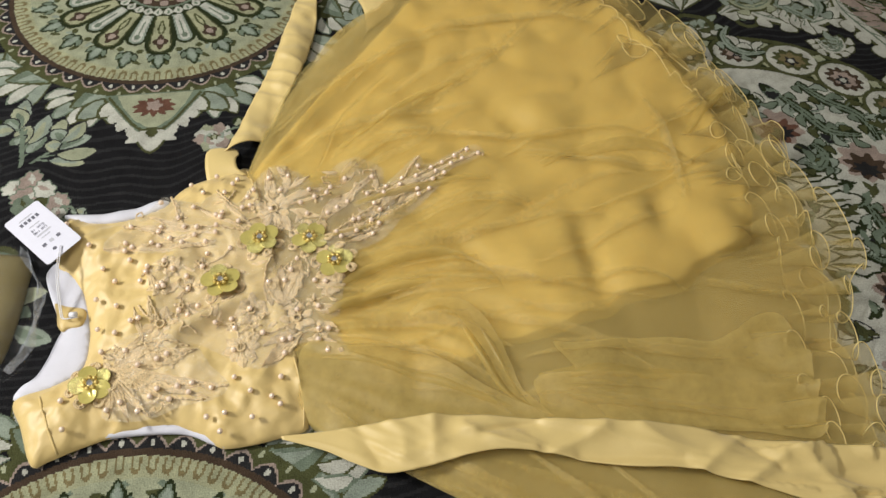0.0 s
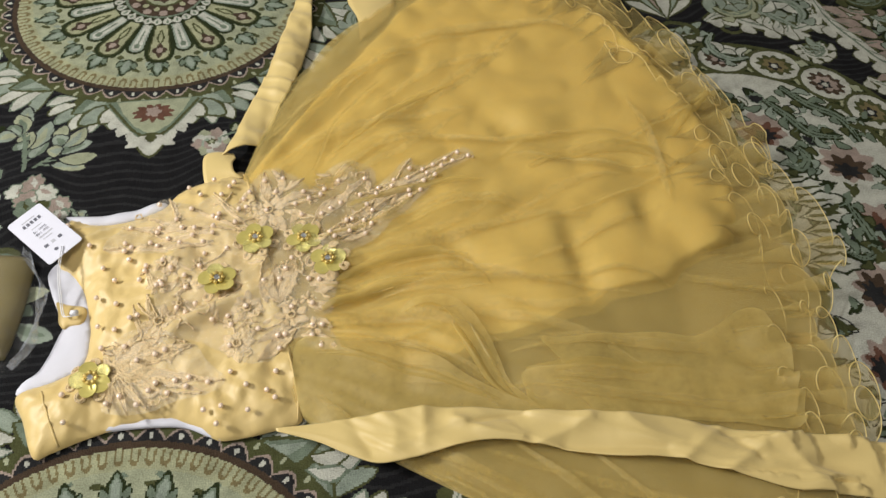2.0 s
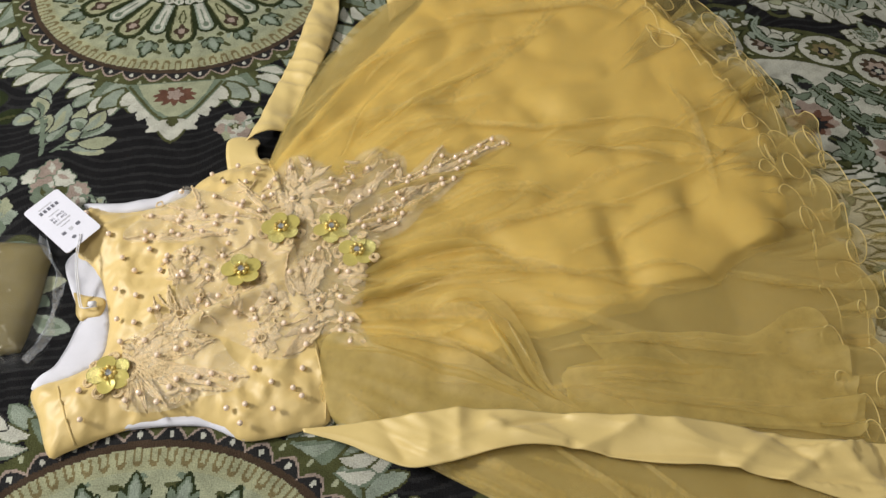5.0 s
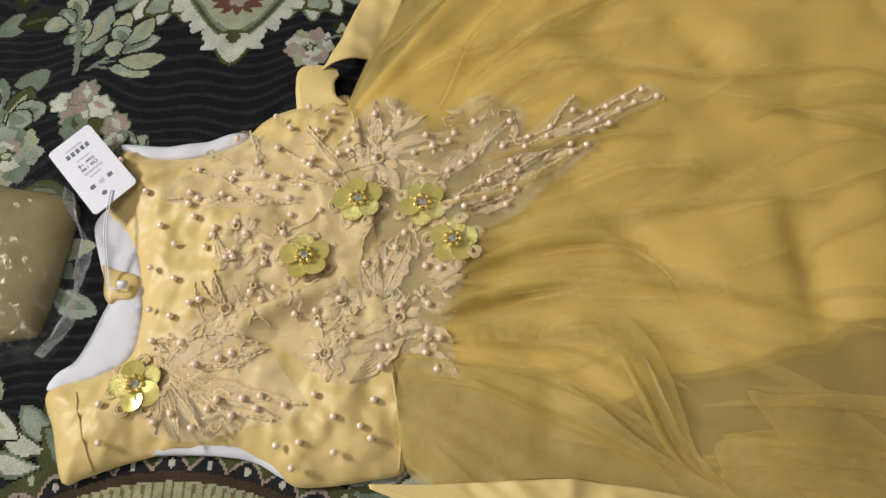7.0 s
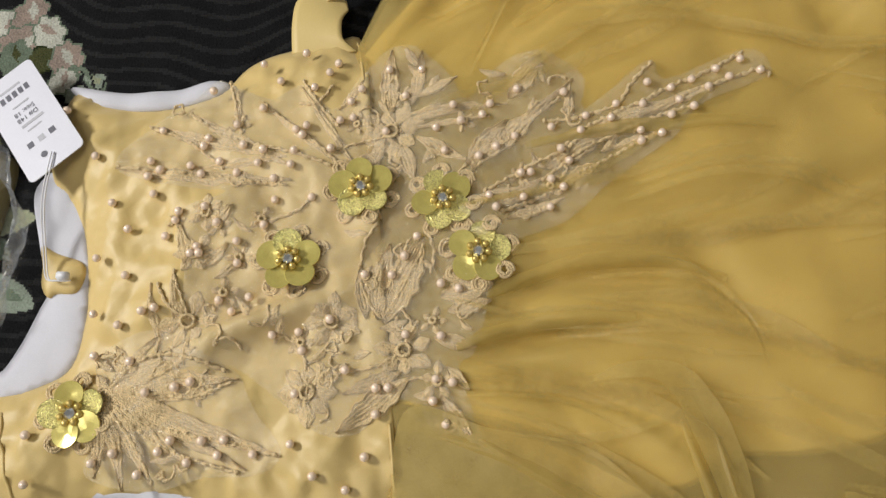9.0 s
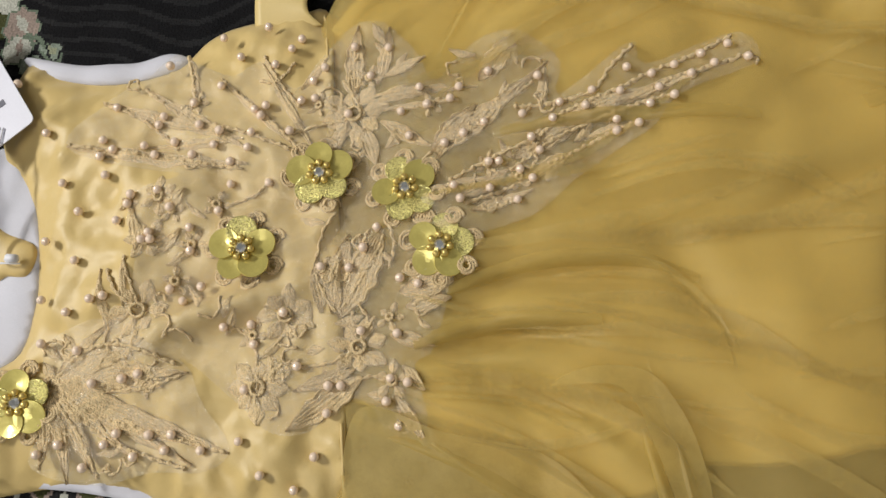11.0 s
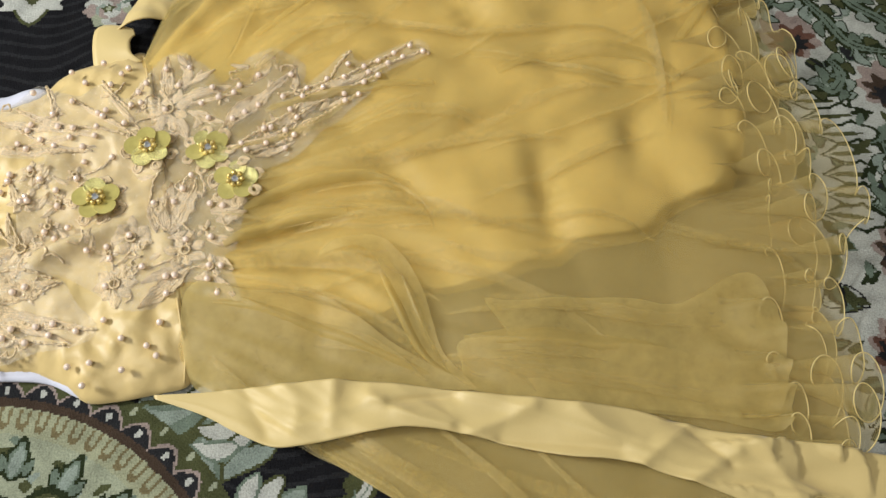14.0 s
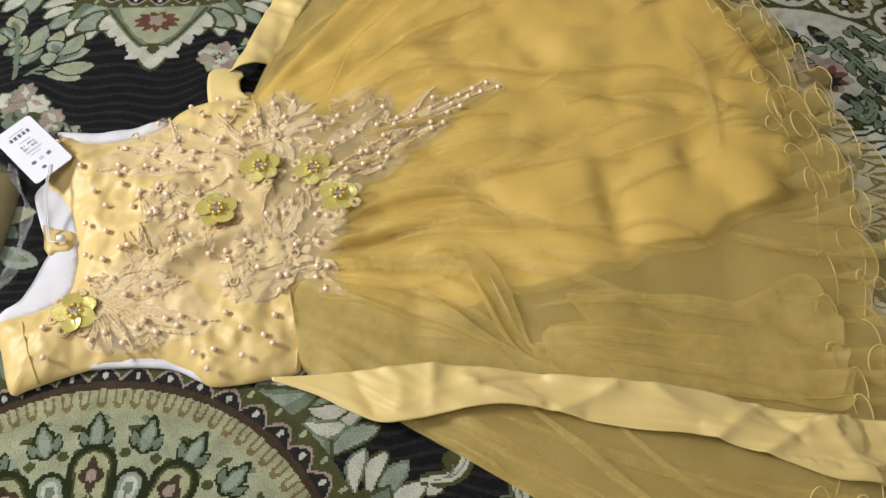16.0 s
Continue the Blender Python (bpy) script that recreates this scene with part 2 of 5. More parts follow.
YARN_COLOUR = [(0.010, 0.010, 0.011), (0.275, 0.280, 0.175), (0.265, 0.280, 0.190), (0.125, 0.155, 0.115), (0.020, 0.026, 0.011), (0.058, 0.062, 0.026), (0.050, 0.034, 0.023), (0.265, 0.210, 0.180), (0.105, 0.052, 0.036), (0.395, 0.395, 0.345), (0.215, 0.250, 0.205), (0.150, 0.122, 0.060), (0.019, 0.019, 0.020)]
Y = {n: i for i, n in enumerate(YARN)}
MOTIFS = ["ground"]
now = [0]


def motif(name):
    MOTIFS.append(name)
    now[0] = len(MOTIFS) - 1


def fill(poly, colour):
    poly = np.array(poly, float)
    (ulo, vlo), (uhi, vhi) = poly.min(0), poly.max(0)
    i0, i1 = max(0, int((ulo - U0) / KNOT) - 1), min(NU, int((uhi - U0) / KNOT) + 2)
    j0, j1 = max(0, int((vlo - V0) / KNOT) - 1), min(NV, int((vhi - V0) / KNOT) + 2)
    if i0 >= i1 or j0 >= j1:
        return
    x, y = UU[j0:j1, i0:i1], VV[j0:j1, i0:i1]
    hit = np.zeros(x.shape, bool)
    for (ax, ay), (bx, by) in zip(poly, np.roll(poly, -1, 0)):
        if ay == by:
            continue
        hit ^= ((ay > y) != (by > y)) & (x < ax + (y - ay) * (bx - ax) / (by - ay))
    COL[j0:j1, i0:i1][hit] = Y[colour]
    MOT[j0:j1, i0:i1][hit] = now[0]


def ring_fill(c, r0, r1, colour):
    d = np.hypot(UU - c[0], VV - c[1])
    hit = (d >= r0) & (d < r1)
    COL[hit], MOT[hit] = Y[colour], now[0]


def blob(c, ru, rv, ang, colour, n=20, wave=0, deep=0.0):
    a = np.linspace(0, 2 * math.pi, max(n, wave * 6), endpoint=False)
    r = 1 + deep * np.cos(wave * a)
    x, y = ru * r * np.cos(a), rv * r * np.sin(a)
    t = radians(ang)
    fill(np.stack([c[0] + x * math.cos(t) - y * math.sin(t), c[1] + x * math.sin(t) + y * math.cos(t)], 1), colour)


def leaf_shape(base, tip, wide, bend=0.0, full=0.45, teeth=0, n=18):
    b, e = np.array(base, float), np.array(tip, float)
    d = e - b
    nrm = np.array([-d[1], d[0]]) / max(np.hypot(*d), 1e-9)
    s = np.linspace(0, 1, max(n, teeth * 5))
    w = np.abs(np.sin(math.pi * s ** (math.log(0.5) / math.log(full)))) ** 0.7 * wide / 2
    if teeth:
        w = w * (0.72 + 0.5 * np.abs((s * teeth) % 1 - 0.35))
    mid = b + s[:, None] * d + (np.sin(math.pi * s) * bend)[:, None] * nrm
    return np.r_[mid + w[:, None] * nrm, (mid - w[:, None] * nrm)[::-1]]


def leaf(base, tip, wide, colour, edge=None, bend=0.0, full=0.45, teeth=0, vein=None, rim=0.004):
    if edge:
        b, e = np.array(base, float), np.array(tip, float)
        d = (e - b) / max(np.hypot(*(e - b)), 1e-9)
        fill(leaf_shape(b - d * rim, e + d * rim, wide + 2 * rim, bend, full, teeth), edge)
    fill(leaf_shape(base, tip, wide, bend, full, teeth), colour)
    if vein:
        b, e = np.array(base, float), np.array(tip, float)
        fill(leaf_shape(b + 0.08 * (e - b), b + 0.8 * (e - b), max(0.005, wide * 0.2), bend * 0.8), vein)


def stroke(pts, wide, colour, n=60):
    c = spline(pts, n)
    d = np.gradient(c, axis=0)
    nrm = np.stack([-d[:, 1], d[:, 0]], 1) / np.maximum(np.hypot(d[:, 0], d[:, 1]), 1e-9)[:, None]
    for i in range(n - 1):
        fill([c[i] + nrm[i] * wide / 2, c[i + 1] + nrm[i + 1] * wide / 2, c[i + 1] - nrm[i + 1] * wide / 2, c[i] - nrm[i] * wide / 2], colour)


def polar(c, r, deg):
    return (c[0] + r * math.cos(radians(deg)), c[1] + r * math.sin(radians(deg)))


# carpet's own axes: turned 3 degrees about its middle between two medallions
CARPET = pose(-0.184, 0.035, 0, 0, 0, 3.0)
BACK = CARPET.inverted()


def loc(pts):
    return [tuple((BACK @ Vector((x, y, 0)))[:2]) for x, y in pts]


def petal_shape(c, deg, r0, r1, w0, w1):
    """A tongue with a round end, widening outward from r0 to r1."""
    e = w1 / 2
    pts = [(r0, -w0 / 2), (r1 - e, -e)] + [(r1 - e + e * math.cos(t), e * math.sin(t)) for t in np.linspace(-1.4, 1.4, 9)] + [(r1 - e, e), (r0, w0 / 2)]
    t = radians(deg)
    return [(c[0] + u * math.cos(t) - v * math.sin(t), c[1] + u * math.sin(t) + v * math.cos(t)) for u, v in pts]


def acanthus(c, deg, flip, size=1.0, r=0.226):
    """A curling leaf on the medallion's outside, with a frilled pale edge."""
    s = flip
    for k, (r0, d0, r1, d1, w) in enumerate(((0.0, 0, 0.05, -1, 0.015), (0.01, 2, 0.058, 4, 0.015), (0.016, 5, 0.06, 9, 0.015), (0.02, 8, 0.054, 13.5, 0.014), (0.016, 11, 0.044, 17, 0.013), (0.008, 13, 0.03, 19.5, 0.012))):
        leaf(polar(c, r + r0, deg + s * d0), polar(c, r + r1 * size, deg + s * d1), w * size, "white" if k % 3 else "mist", "sage" if k % 2 else "olive", 0.005 * s, 0.62, 0, None, 0.0025)
    leaf(polar(c, r - 0.004, deg - s), polar(c, r + 0.032 * size, deg + s * 11), 0.026 * size, "sage", "olive", 0.008 * s, 0.45)
    leaf(polar(c, r + 0.002, deg), polar(c, r + 0.026 * size, deg + s * 9), 0.011 * size, "mist", None, 0.007 * s)
    blob(polar(c, r + 0.012, deg + s * 12), 0.0075, 0.0055, deg, "olive")


def medallion(c):
    motif("medallion")
    for k in range(16):
        a = k * 22.5 + 11.25
        acanthus(c, a, 1 if (k % 4) < 2 else -1, 1.05)
    n = 48
    a = np.linspace(0, 2 * math.pi, 480, endpoint=False)
    wavy = lambda r, amp: np.stack([c[0] + (r + amp * np.abs(np.cos(a * n / 2))) * np.cos(a), c[1] + (r + amp * np.abs(np.cos(a * n / 2))) * np.sin(a)], 1)
    ring_fill(c, 0.19, 0.232, "olive")
    fill(wavy(0.2115, 0.0125), "pink")
    fill(wavy(0.2085, 0.0125), "char")
    for k in range(n):
        d = 360 / n * k
        blob(polar(c, 0.2145, d), 0.0036, 0.0024, d, "white")
        blob(polar(c, 0.2265, d + 180 / n), 0.0042, 0.0022, d, "pale")
    ring_fill(c, 0, 0.2085, "brown")
    ring_fill(c, 0, 0.2015, "cream")
    for k in range(84):
        d = 360 / 84 * k
        fill([polar(c, 0.201, d - 1.35), polar(c, 0.189, d - 1.4), polar(c, 0.1845, d - 0.7), polar(c, 0.1845, d + 0.7), polar(c, 0.189, d + 1.4), polar(c, 0.201, d + 1.35)], "tan")
        fill([polar(c, 0.202, d - 0.7), polar(c, 0.1895, d - 0.65), polar(c, 0.1895, d + 0.65), polar(c, 0.202, d + 0.7)], "cream")
    ring_fill(c, 0, 0.181, "pale")
    rnd = random.Random(5)
    for k in range(72):
        d, r = k * 5 + rnd.uniform(-1.5, 1.5), (0.176, 0.168, 0.152)[k % 3]
        q, t = polar(c, r, d), rnd.uniform(0, 180)
        blob(q, 0.0072, 0.003, t, ("sage", "olive", "mist")[k % 3])
    for k in range(24):
        d = k * 15
        q = polar(c, 0.161 if k % 2 == 0 else 0.157, d)
        for w, col in ((0.0, "green"), (0.0026, "sage")):
            leaf(polar(c, 0.146 + w, d), polar(c, 0.182 - w * 1.6, d), 0.022 - 2.5 * w, col, None, 0, 0.38, 3)
            leaf(polar(c, 0.150 + w, d - 3), polar(c, 0.168 - w, d - 4.2), 0.009 - w, col)
            leaf(polar(c, 0.150 + w, d + 3), polar(c, 0.168 - w, d + 4.2), 0.009 - w, col)
        leaf(polar(c, 0.150, d), polar(c, 0.174, d), 0.009, "mist")
        for e in (-4, 4):
            blob(polar(c, 0.146, d + 7.5 + e * 0.6), 0.0045, 0.0045, 0, "olive")
    for k in range(12):
        d = k * 30 + 15
        for w, col in ((0, "green"), (0.0042, "mist"), (0.0075, "white")):
            fill(petal_shape(c, d, 0.07, 0.136 - w, 0.018 - 1.2 * w, 0.0275 - 2 * w), col)
        blob(polar(c, 0.119, d), 0.005, 0.004, d, "sage")
        stroke([polar(c, 0.085, d), polar(c, 0.117, d)], 0.0022, "sage", 8)
    for k in range(12):
        d = k * 30
        for w, col in ((0, "green"), (0.0052, "olive"), (0.0074, "cream")):
            fill(petal_shape(c, d, 0.066, 0.1535 - w, 0.022 - 1.2 * w, 0.041 - 2 * w), col)
        blob(polar(c, 0.127, d), 0.0125, 0.0085, d, "brown", 24, 4, 0.25)
        blob(polar(c, 0.127, d), 0.0055, 0.0045, d, "pink")
        for e in (-1, 1):
            stroke([polar(c, 0.083, d), polar(c, 0.10, d + e * 2.2), polar(c, 0.112, d + e * 0.6)], 0.0026, "olive", 12)
    ring_fill(c, 0, 0.073, "green")
    for k in range(30):
        d = 12 * k
        leaf(polar(c, 0.056, d), polar(c, 0.0715, d), 0.0125, "white", None, 0, 0.6)
        blob(polar(c, 0.0645, d), 0.004, 0.0018, d, "sage")
    ring_fill(c, 0, 0.056, "sage")
    ring_fill(c, 0, 0.052, "brown")
    for k in range(12):
        blob(polar(c, 0.045, 30 * k), 0.006, 0.006, 0, "pink")
        blob(polar(c, 0.036, 30 * k + 15), 0.005, 0.004, 30 * k, "cream")
    ring_fill(c, 0, 0.03, "olive")
    ring_fill(c, 0, 0.026, "pale")
    blob(c, 0.019, 0.019, 0, "brown", 60, 8, 0.12)
    blob(c, 0.011, 0.011, 0, "cream")


def pendant(c, deg):
    """The pointed shield with a red blossom that hangs from the medallion."""
    motif("pendant")
    P = lambda r, off: polar(c, r, deg) if off == 0 else tuple(np.array(polar(c, r, deg)) + off * np.array([math.cos(radians(deg + 90)), math.sin(radians(deg + 90))]))
    for s in (-1, 1):
        for k, (r0, o0, r1, o1, w) in enumerate(((0.232, 0.062, 0.262, 0.088, 0.022), (0.236, 0.05, 0.262, 0.062, 0.02), (0.248, 0.043, 0.275, 0.05, 0.018), (0.262, 0.035, 0.289, 0.04, 0.017), (0.276, 0.025, 0.300, 0.026, 0.016))):
            leaf(P(r0, s * o0), P(r1, s * o1), w, "white" if k else "mist", "olive" if k < 2 else None, -0.003 * s, 0.5)
        fill([P(0.225, s * 0.062), P(0.245, s * 0.05), P(0.27, s * 0.034), P(0.298, s * 0.012), P(0.298, 0), P(0.225, 0)], "sage")
        stroke([P(0.228, s * 0.056), P(0.25, s * 0.042), P(0.28, s * 0.022), P(0.296, s * 0.004)], 0.004, "olive", 20)
    fill([P(0.226, -0.046), P(0.248, -0.037), P(0.272, -0.022), P(0.290, 0), P(0.272, 0.022), P(0.248, 0.037), P(0.226, 0.046)], "pale")
    for k in range(11):
        t = 2 * math.pi * k / 11
        q = P(0.2505 + 0.0175 * math.cos(t), 0.027 * math.sin(t))
        leaf(P(0.248, 0), q, 0.0098, "red")
    blob(P(0.248, 0), 0.009, 0.0085, 0, "pink", 30, 5, 0.2)
    leaf(P(0.289, 0), P(0.326, 0), 0.03, "white", "olive", 0, 0.35)
    for s in (-1, 1):
        leaf(P(0.292, 0), P(0.309, s * 0.03), 0.015, "white")
    leaf(P(0.287, 0), P(0.303, 0), 0.014, "olive")


def spray(base, tips, wide, colour, stem="sage"):
    motif("leaf_spray")
    b = np.array(base)
    far = np.mean(np.array(tips), 0)
    for i, q in enumerate(tips):
        q = np.array(q)
        root = b + (far - b) * min(0.9, 0.15 + 0.8 * i / len(tips))
        stroke([b, (b + root) / 2 + 0.003, root], 0.0032, stem, 8)
        m = root + (q - root) * 0.28
        stroke([root, m], 0.0026, stem, 4)
        leaf(m, q, wide * 1.08, colour[i % len(colour)], "char", 0.003 * (-1) ** i, 0.52, 0, None, 0.002)
        leaf(m, m + (q - m) * 0.8, wide * 0.5, ("mist", "pale", "sage")[i % 3], None, 0.003 * (-1) ** i)


def rose(c, r, tones=("pink", "white", "cream"), seed=1):
    motif("rose")
    rnd = random.Random(seed)
    for k in range(9):
        d = k * 40 + rnd.uniform(-10, 10)
        blob(polar(c, r * 0.62, d), r * 0.46, r * 0.38, d + rnd.uniform(-30, 30), tones[k % len(tones)], 40, 5, 0.1)
    for k in range(6):
        d = k * 60 + rnd.uniform(-14, 14)
        blob(polar(c, r * 0.33, d), r * 0.33, r * 0.22, d + 60, ("mist", "pink", "white")[k % 3], 30, 4, 0.12)
    blob(c, r * 0.26, r * 0.2, 20, "olive", 30, 5, 0.25)
    blob(c, r * 0.15, r * 0.12, 20, "pale")


def zig_flower(c, r, deg, petals=("pink", "red", "char")):
    """A fan-shaped blossom with a zigzag mouth."""
    motif("blossom")
    blob(c, r * 1.15, r * 1.0, deg, "white", 60, 7, 0.08)
    blob(c, r * 0.95, r * 0.8, deg, petals[0], 70, 9, 0.14)
    q = polar(c, r * 0.2, deg - 90)
    blob(q, r * 0.66, r * 0.52, deg, petals[1], 70, 8, 0.22)
    blob(polar(c, r * 0.34, deg - 90), r * 0.42, r * 0.28, deg, petals[2], 60, 7, 0.25)


def scroll(pts, wide, colour, edge="olive", leaves=5, side=1):
    """A curling, tapering acanthus with leaf tongues on both sides."""
    motif("scroll_leaf")
    n = 48
    c = spline(pts, n)
    d = np.gradient(c, axis=0)
    d = d / np.maximum(np.hypot(d[:, 0], d[:, 1]), 1e-9)[:, None]
    nrm = np.stack([-d[:, 1], d[:, 0]], 1)
    w = wide / 2 * np.sin(math.pi * np.linspace(0.06, 0.97, n)) ** 0.6
    for ww, col in ((w + 0.003, edge),):
        fill(np.r_[c + nrm * ww[:, None], (c - nrm * ww[:, None])[::-1]], col)
    for k in range(leaves * 2):
        i = int((k + 0.5) / (leaves * 2) * (n - 3))
        sd = side if k % 2 else -side
        long = wide * (1.55 if k % 2 else 0.95)
        a = c[i] - nrm[i] * sd * wide * 0.1
        b = c[i] + nrm[i] * sd * long + d[i] * long * 0.95
        leaf(a, b, wide * 0.86, colour[k % len(colour)], edge, 0.007 * sd, 0.66, 0, None, 0.0018)
    fill(np.r_[c + nrm * w[:, None] * 0.8, (c - nrm * w[:, None] * 0.8)[::-1]], colour[0])
    fill(np.r_[c + nrm * w[:, None] * 0.12, (c - nrm * w[:, None] * 0.16)[::-1]], "sage" if colour[0] != "sage" else "green")
    for k in range(leaves):
        i = int((k + 0.7) / (leaves + 0.6) * (n - 4))
        stroke([c[i], c[i] + (nrm[i] * side * 0.5 + d[i] * 0.9) * wide * 0.9, c[i] + (nrm[i] * side * 1.1 + d[i] * 1.0) * wide], 0.0017, "sage", 6)


top, low = (0.0, 0.453), (0.0, -0.453)
side_motif = (1.25, 0.0)
for c in (top, low):
    medallion(c)
pendant(top, 270)
pendant(low, 90)
# fine bars woven into the black ground run across it as ripples
quiet = (COL == 0)
ripple = np.sin((VV + 0.012 * np.sin(UU * 23 + 2.0 * np.sin(VV * 17)) + 0.006 * np.sin(UU * 61)) * 2 * math.pi / 0.0135) > 0.55
COL[quiet & ripple] = Y["char"]

rnd = random.Random(31)
for k in range(46):
    x, y = rnd.uniform(-0.56, -0.345), rnd.uniform(-0.12, 0.27)
    if x > -0.36 and y > 0.15:
        continue
    motif("foliage")
    q, a = loc([(x, y)])[0], rnd.uniform(0, 360)
    leaf(q, polar(q, rnd.uniform(0.03, 0.055), a), rnd.uniform(0.016, 0.026), ("green", "olive", "sage", "green", "mist")[k % 5], "char", 0.004, 0.5, 0, ("olive", "sage")[k % 2], 0.003)
# leaf sprays and the rose beside the neckline
spray(*loc([(-0.335, 0.145)]), loc([(-0.315, 0.194), (-0.318, 0.229), (-0.338, 0.213), (-0.352, 0.192), (-0.35, 0.258), (-0.36, 0.243), (-0.366, 0.225), (-0.378, 0.20)]), 0.019, ("sage", "mist", "pale"))
spray(*loc([(-0.325, 0.150)]), loc([(-0.263, 0.147), (-0.252, 0.168), (-0.262, 0.191), (-0.273, 0.215), (-0.299, 0.221), (-0.308, 0.203), (-0.313, 0.178)]), 0.0175, ("pale", "pale", "mist"))
spray(*loc([(-0.39, 0.06)]), loc([(-0.40, 0.14), (-0.37, 0.13), (-0.35, 0.11), (-0.42, 0.12), (-0.44, 0.09), (-0.36, 0.09)]), 0.024, ("sage", "olive", "mist"))
spray(*loc([(-0.36, -0.02)]), loc([(-0.28, -0.06), (-0.27, -0.03), (-0.30, -0.08), (-0.33, -0.09), (-0.37, -0.09), (-0.255, -0.09)]), 0.02, ("sage", "pale", "mist"))
spray(*loc([(-0.37, -0.13)]), loc([(-0.31, -0.16), (-0.29, -0.19), (-0.33, -0.2), (-0.36, -0.21), (-0.4, -0.19)]), 0.02, ("pale", "white", "mist"))
motif("rose")
for (x, y), r, turn, tone, wave in zip([(-0.333, 0.114), (-0.318, 0.123), (-0.317, 0.1), (-0.3, 0.109), (-0.301, 0.086), (-0.281, 0.088), (-0.28, 0.072), (-0.266, 0.062), (-0.32, 0.087)], (0.014, 0.015, 0.017, 0.014, 0.013, 0.015, 0.011, 0.009, 0.013), (20, 70, 10, 120, 40, 100, 60, 10, 80), ("white", "pink", "pink", "white", "olive", "pink", "white", "mist", "sage"), (7, 8, 9, 7, 5, 8, 6, 5, 6)):
    q = loc([(x, y)])[0]
    blob(q, r * 1.12, r * 0.86, turn, "sage" if tone != "olive" else "green", 60, wave, 0.1)
    blob(q, r * 1.02, r * 0.76, turn, tone, 60, wave, 0.1)
    blob(polar(q, r * 0.25, turn), r * 0.5, r * 0.2, turn + 30, "white" if tone == "pink" else "pink" if tone == "white" else "olive", 30, 4, 0.15)
rose(loc([(-0.372, 0.055)])[0], 0.03, ("mist", "pale", "sage"), 5)
spray(*loc([(-0.278, 0.082)]), loc([(-0.248, 0.066), (-0.25, 0.078)]), 0.012, ("sage", "mist"))
rose(loc([(-0.118, 0.182)])[0], 0.022, ("pale", "white", "pink"), 9)
spray(*loc([(-0.105, 0.19)]), loc([(-0.075, 0.21), (-0.09, 0.215), (-0.085, 0.17)]), 0.016, ("olive", "green"))
# scrolls between the lower medallion and the skirt
scroll(loc([(0.10, -0.30), (0.125, -0.298), (0.138, -0.285), (0.137, -0.262), (0.125, -0.25)]), 0.010, ("white", "olive"), "olive", 2, 1)
scroll(loc([(0.22, -0.30), (0.19, -0.288), (0.182, -0.305), (0.19, -0.33), (0.215, -0.36)]), 0.014, ("white", "mist"), "olive", 3, -1)
scroll(loc([(0.03, 0.30), (0.07, 0.36), (0.06, 0.42), (0.1, 0.46), (0.13, 0.45)]), 0.018, ("mist", "white"), "olive", 6, -1)
scroll(loc([(-0.02, 0.27), (0.03, 0.30), (0.08, 0.31)]), 0.014, ("white", "sage"), "olive", 4, 1)

# the great flowered corner past the hem: a pale field bordered by small blossoms in loops
motif("flower_border")
arc = spline(loc([(0.44, 0.26), (0.50, 0.298), (0.576, 0.302), (0.647, 0.28), (0.706, 0.233), (0.744, 0.172), (0.765, 0.10), (0.775, 0.02), (0.77, -0.06), (0.755, -0.14), (0.73, -0.22), (0.70, -0.30)]), 40)
fill(np.r_[arc, loc([(0.40, -0.36), (0.40, 0.2)])], "white")
quiet = None
stroke(arc, 0.066, "olive", 80)
stroke(arc, 0.052, "green", 80)
beads = spline(arc, 13)
for i, q in enumerate(beads):
    d = beads[min(i + 1, 12)] - beads[max(i - 1, 0)]
    deg = math.degrees(math.atan2(d[1], d[0]))
    blob(q, 0.0395, 0.034, deg, "olive", 40)
    blob(q, 0.034, 0.0285, deg, "white", 40)
    blob(q, 0.0245, 0.0185, deg, ("brown", "olive")[i % 2], 70, 11, 0.13)
    blob(q, 0.0165, 0.0125, deg, ("pink", "tan")[i % 2], 50, 7, 0.15)
    blob(polar(q, 0.003, deg - 90), 0.0085, 0.0075, deg, "char", 40, 5, 0.25)
    blob(polar(q, 0.003, deg - 90), 0.0045, 0.004, deg, "white")
    if i < 12:
        m = (q + beads[i + 1]) / 2
        for e, col in ((90, "pale"), (-90, "cream")):
            blob(polar(m, 0.024 if e > 0 else 0.016, deg + e), 0.008 if e > 0 else 0.0055, 0.006, deg, col, 30, 4, 0.2)
rnd = random.Random(17)
for k in range(210):
    x, y = rnd.uniform(0.50, 0.755), rnd.uniform(-0.33, 0.245)
    if math.hypot(x - 0.45, y + 0.02) > 0.285 or math.hypot(x - 0.45, y + 0.02) < 0.10:
        continue
    motif("leafage")
    q, a = loc([(x, y)])[0], rnd.uniform(0, 360)
    b = polar(q, rnd.uniform(0.016, 0.036), a)
    leaf(q, b, rnd.uniform(0.008, 0.017), ("sage", "mist", "olive", "green", "mist", "white", "char")[k % 7], ("green", "char", "sage")[k % 3], rnd.uniform(-0.006, 0.006), 0.55, (0, 0, 3)[k % 3], ("olive", "sage", None)[k % 3], 0.002)
for k, (x, y, r, d) in enumerate(((0.575, 0.160, 0.036, 10), (0.668, 0.095, 0.036, -30), (0.672, -0.005, 0.036, -60), (0.632, -0.095, 0.038, -80), (0.60, -0.19, 0.036, -90), (0.70, -0.16, 0.03, -60), (0.50, 0.20, 0.03, 30))):
    zig_flower(loc([(x, y)])[0], r, d + 3, ("pink", "red", "char") if k % 2 == 0 else ("pink", "brown", "char"))
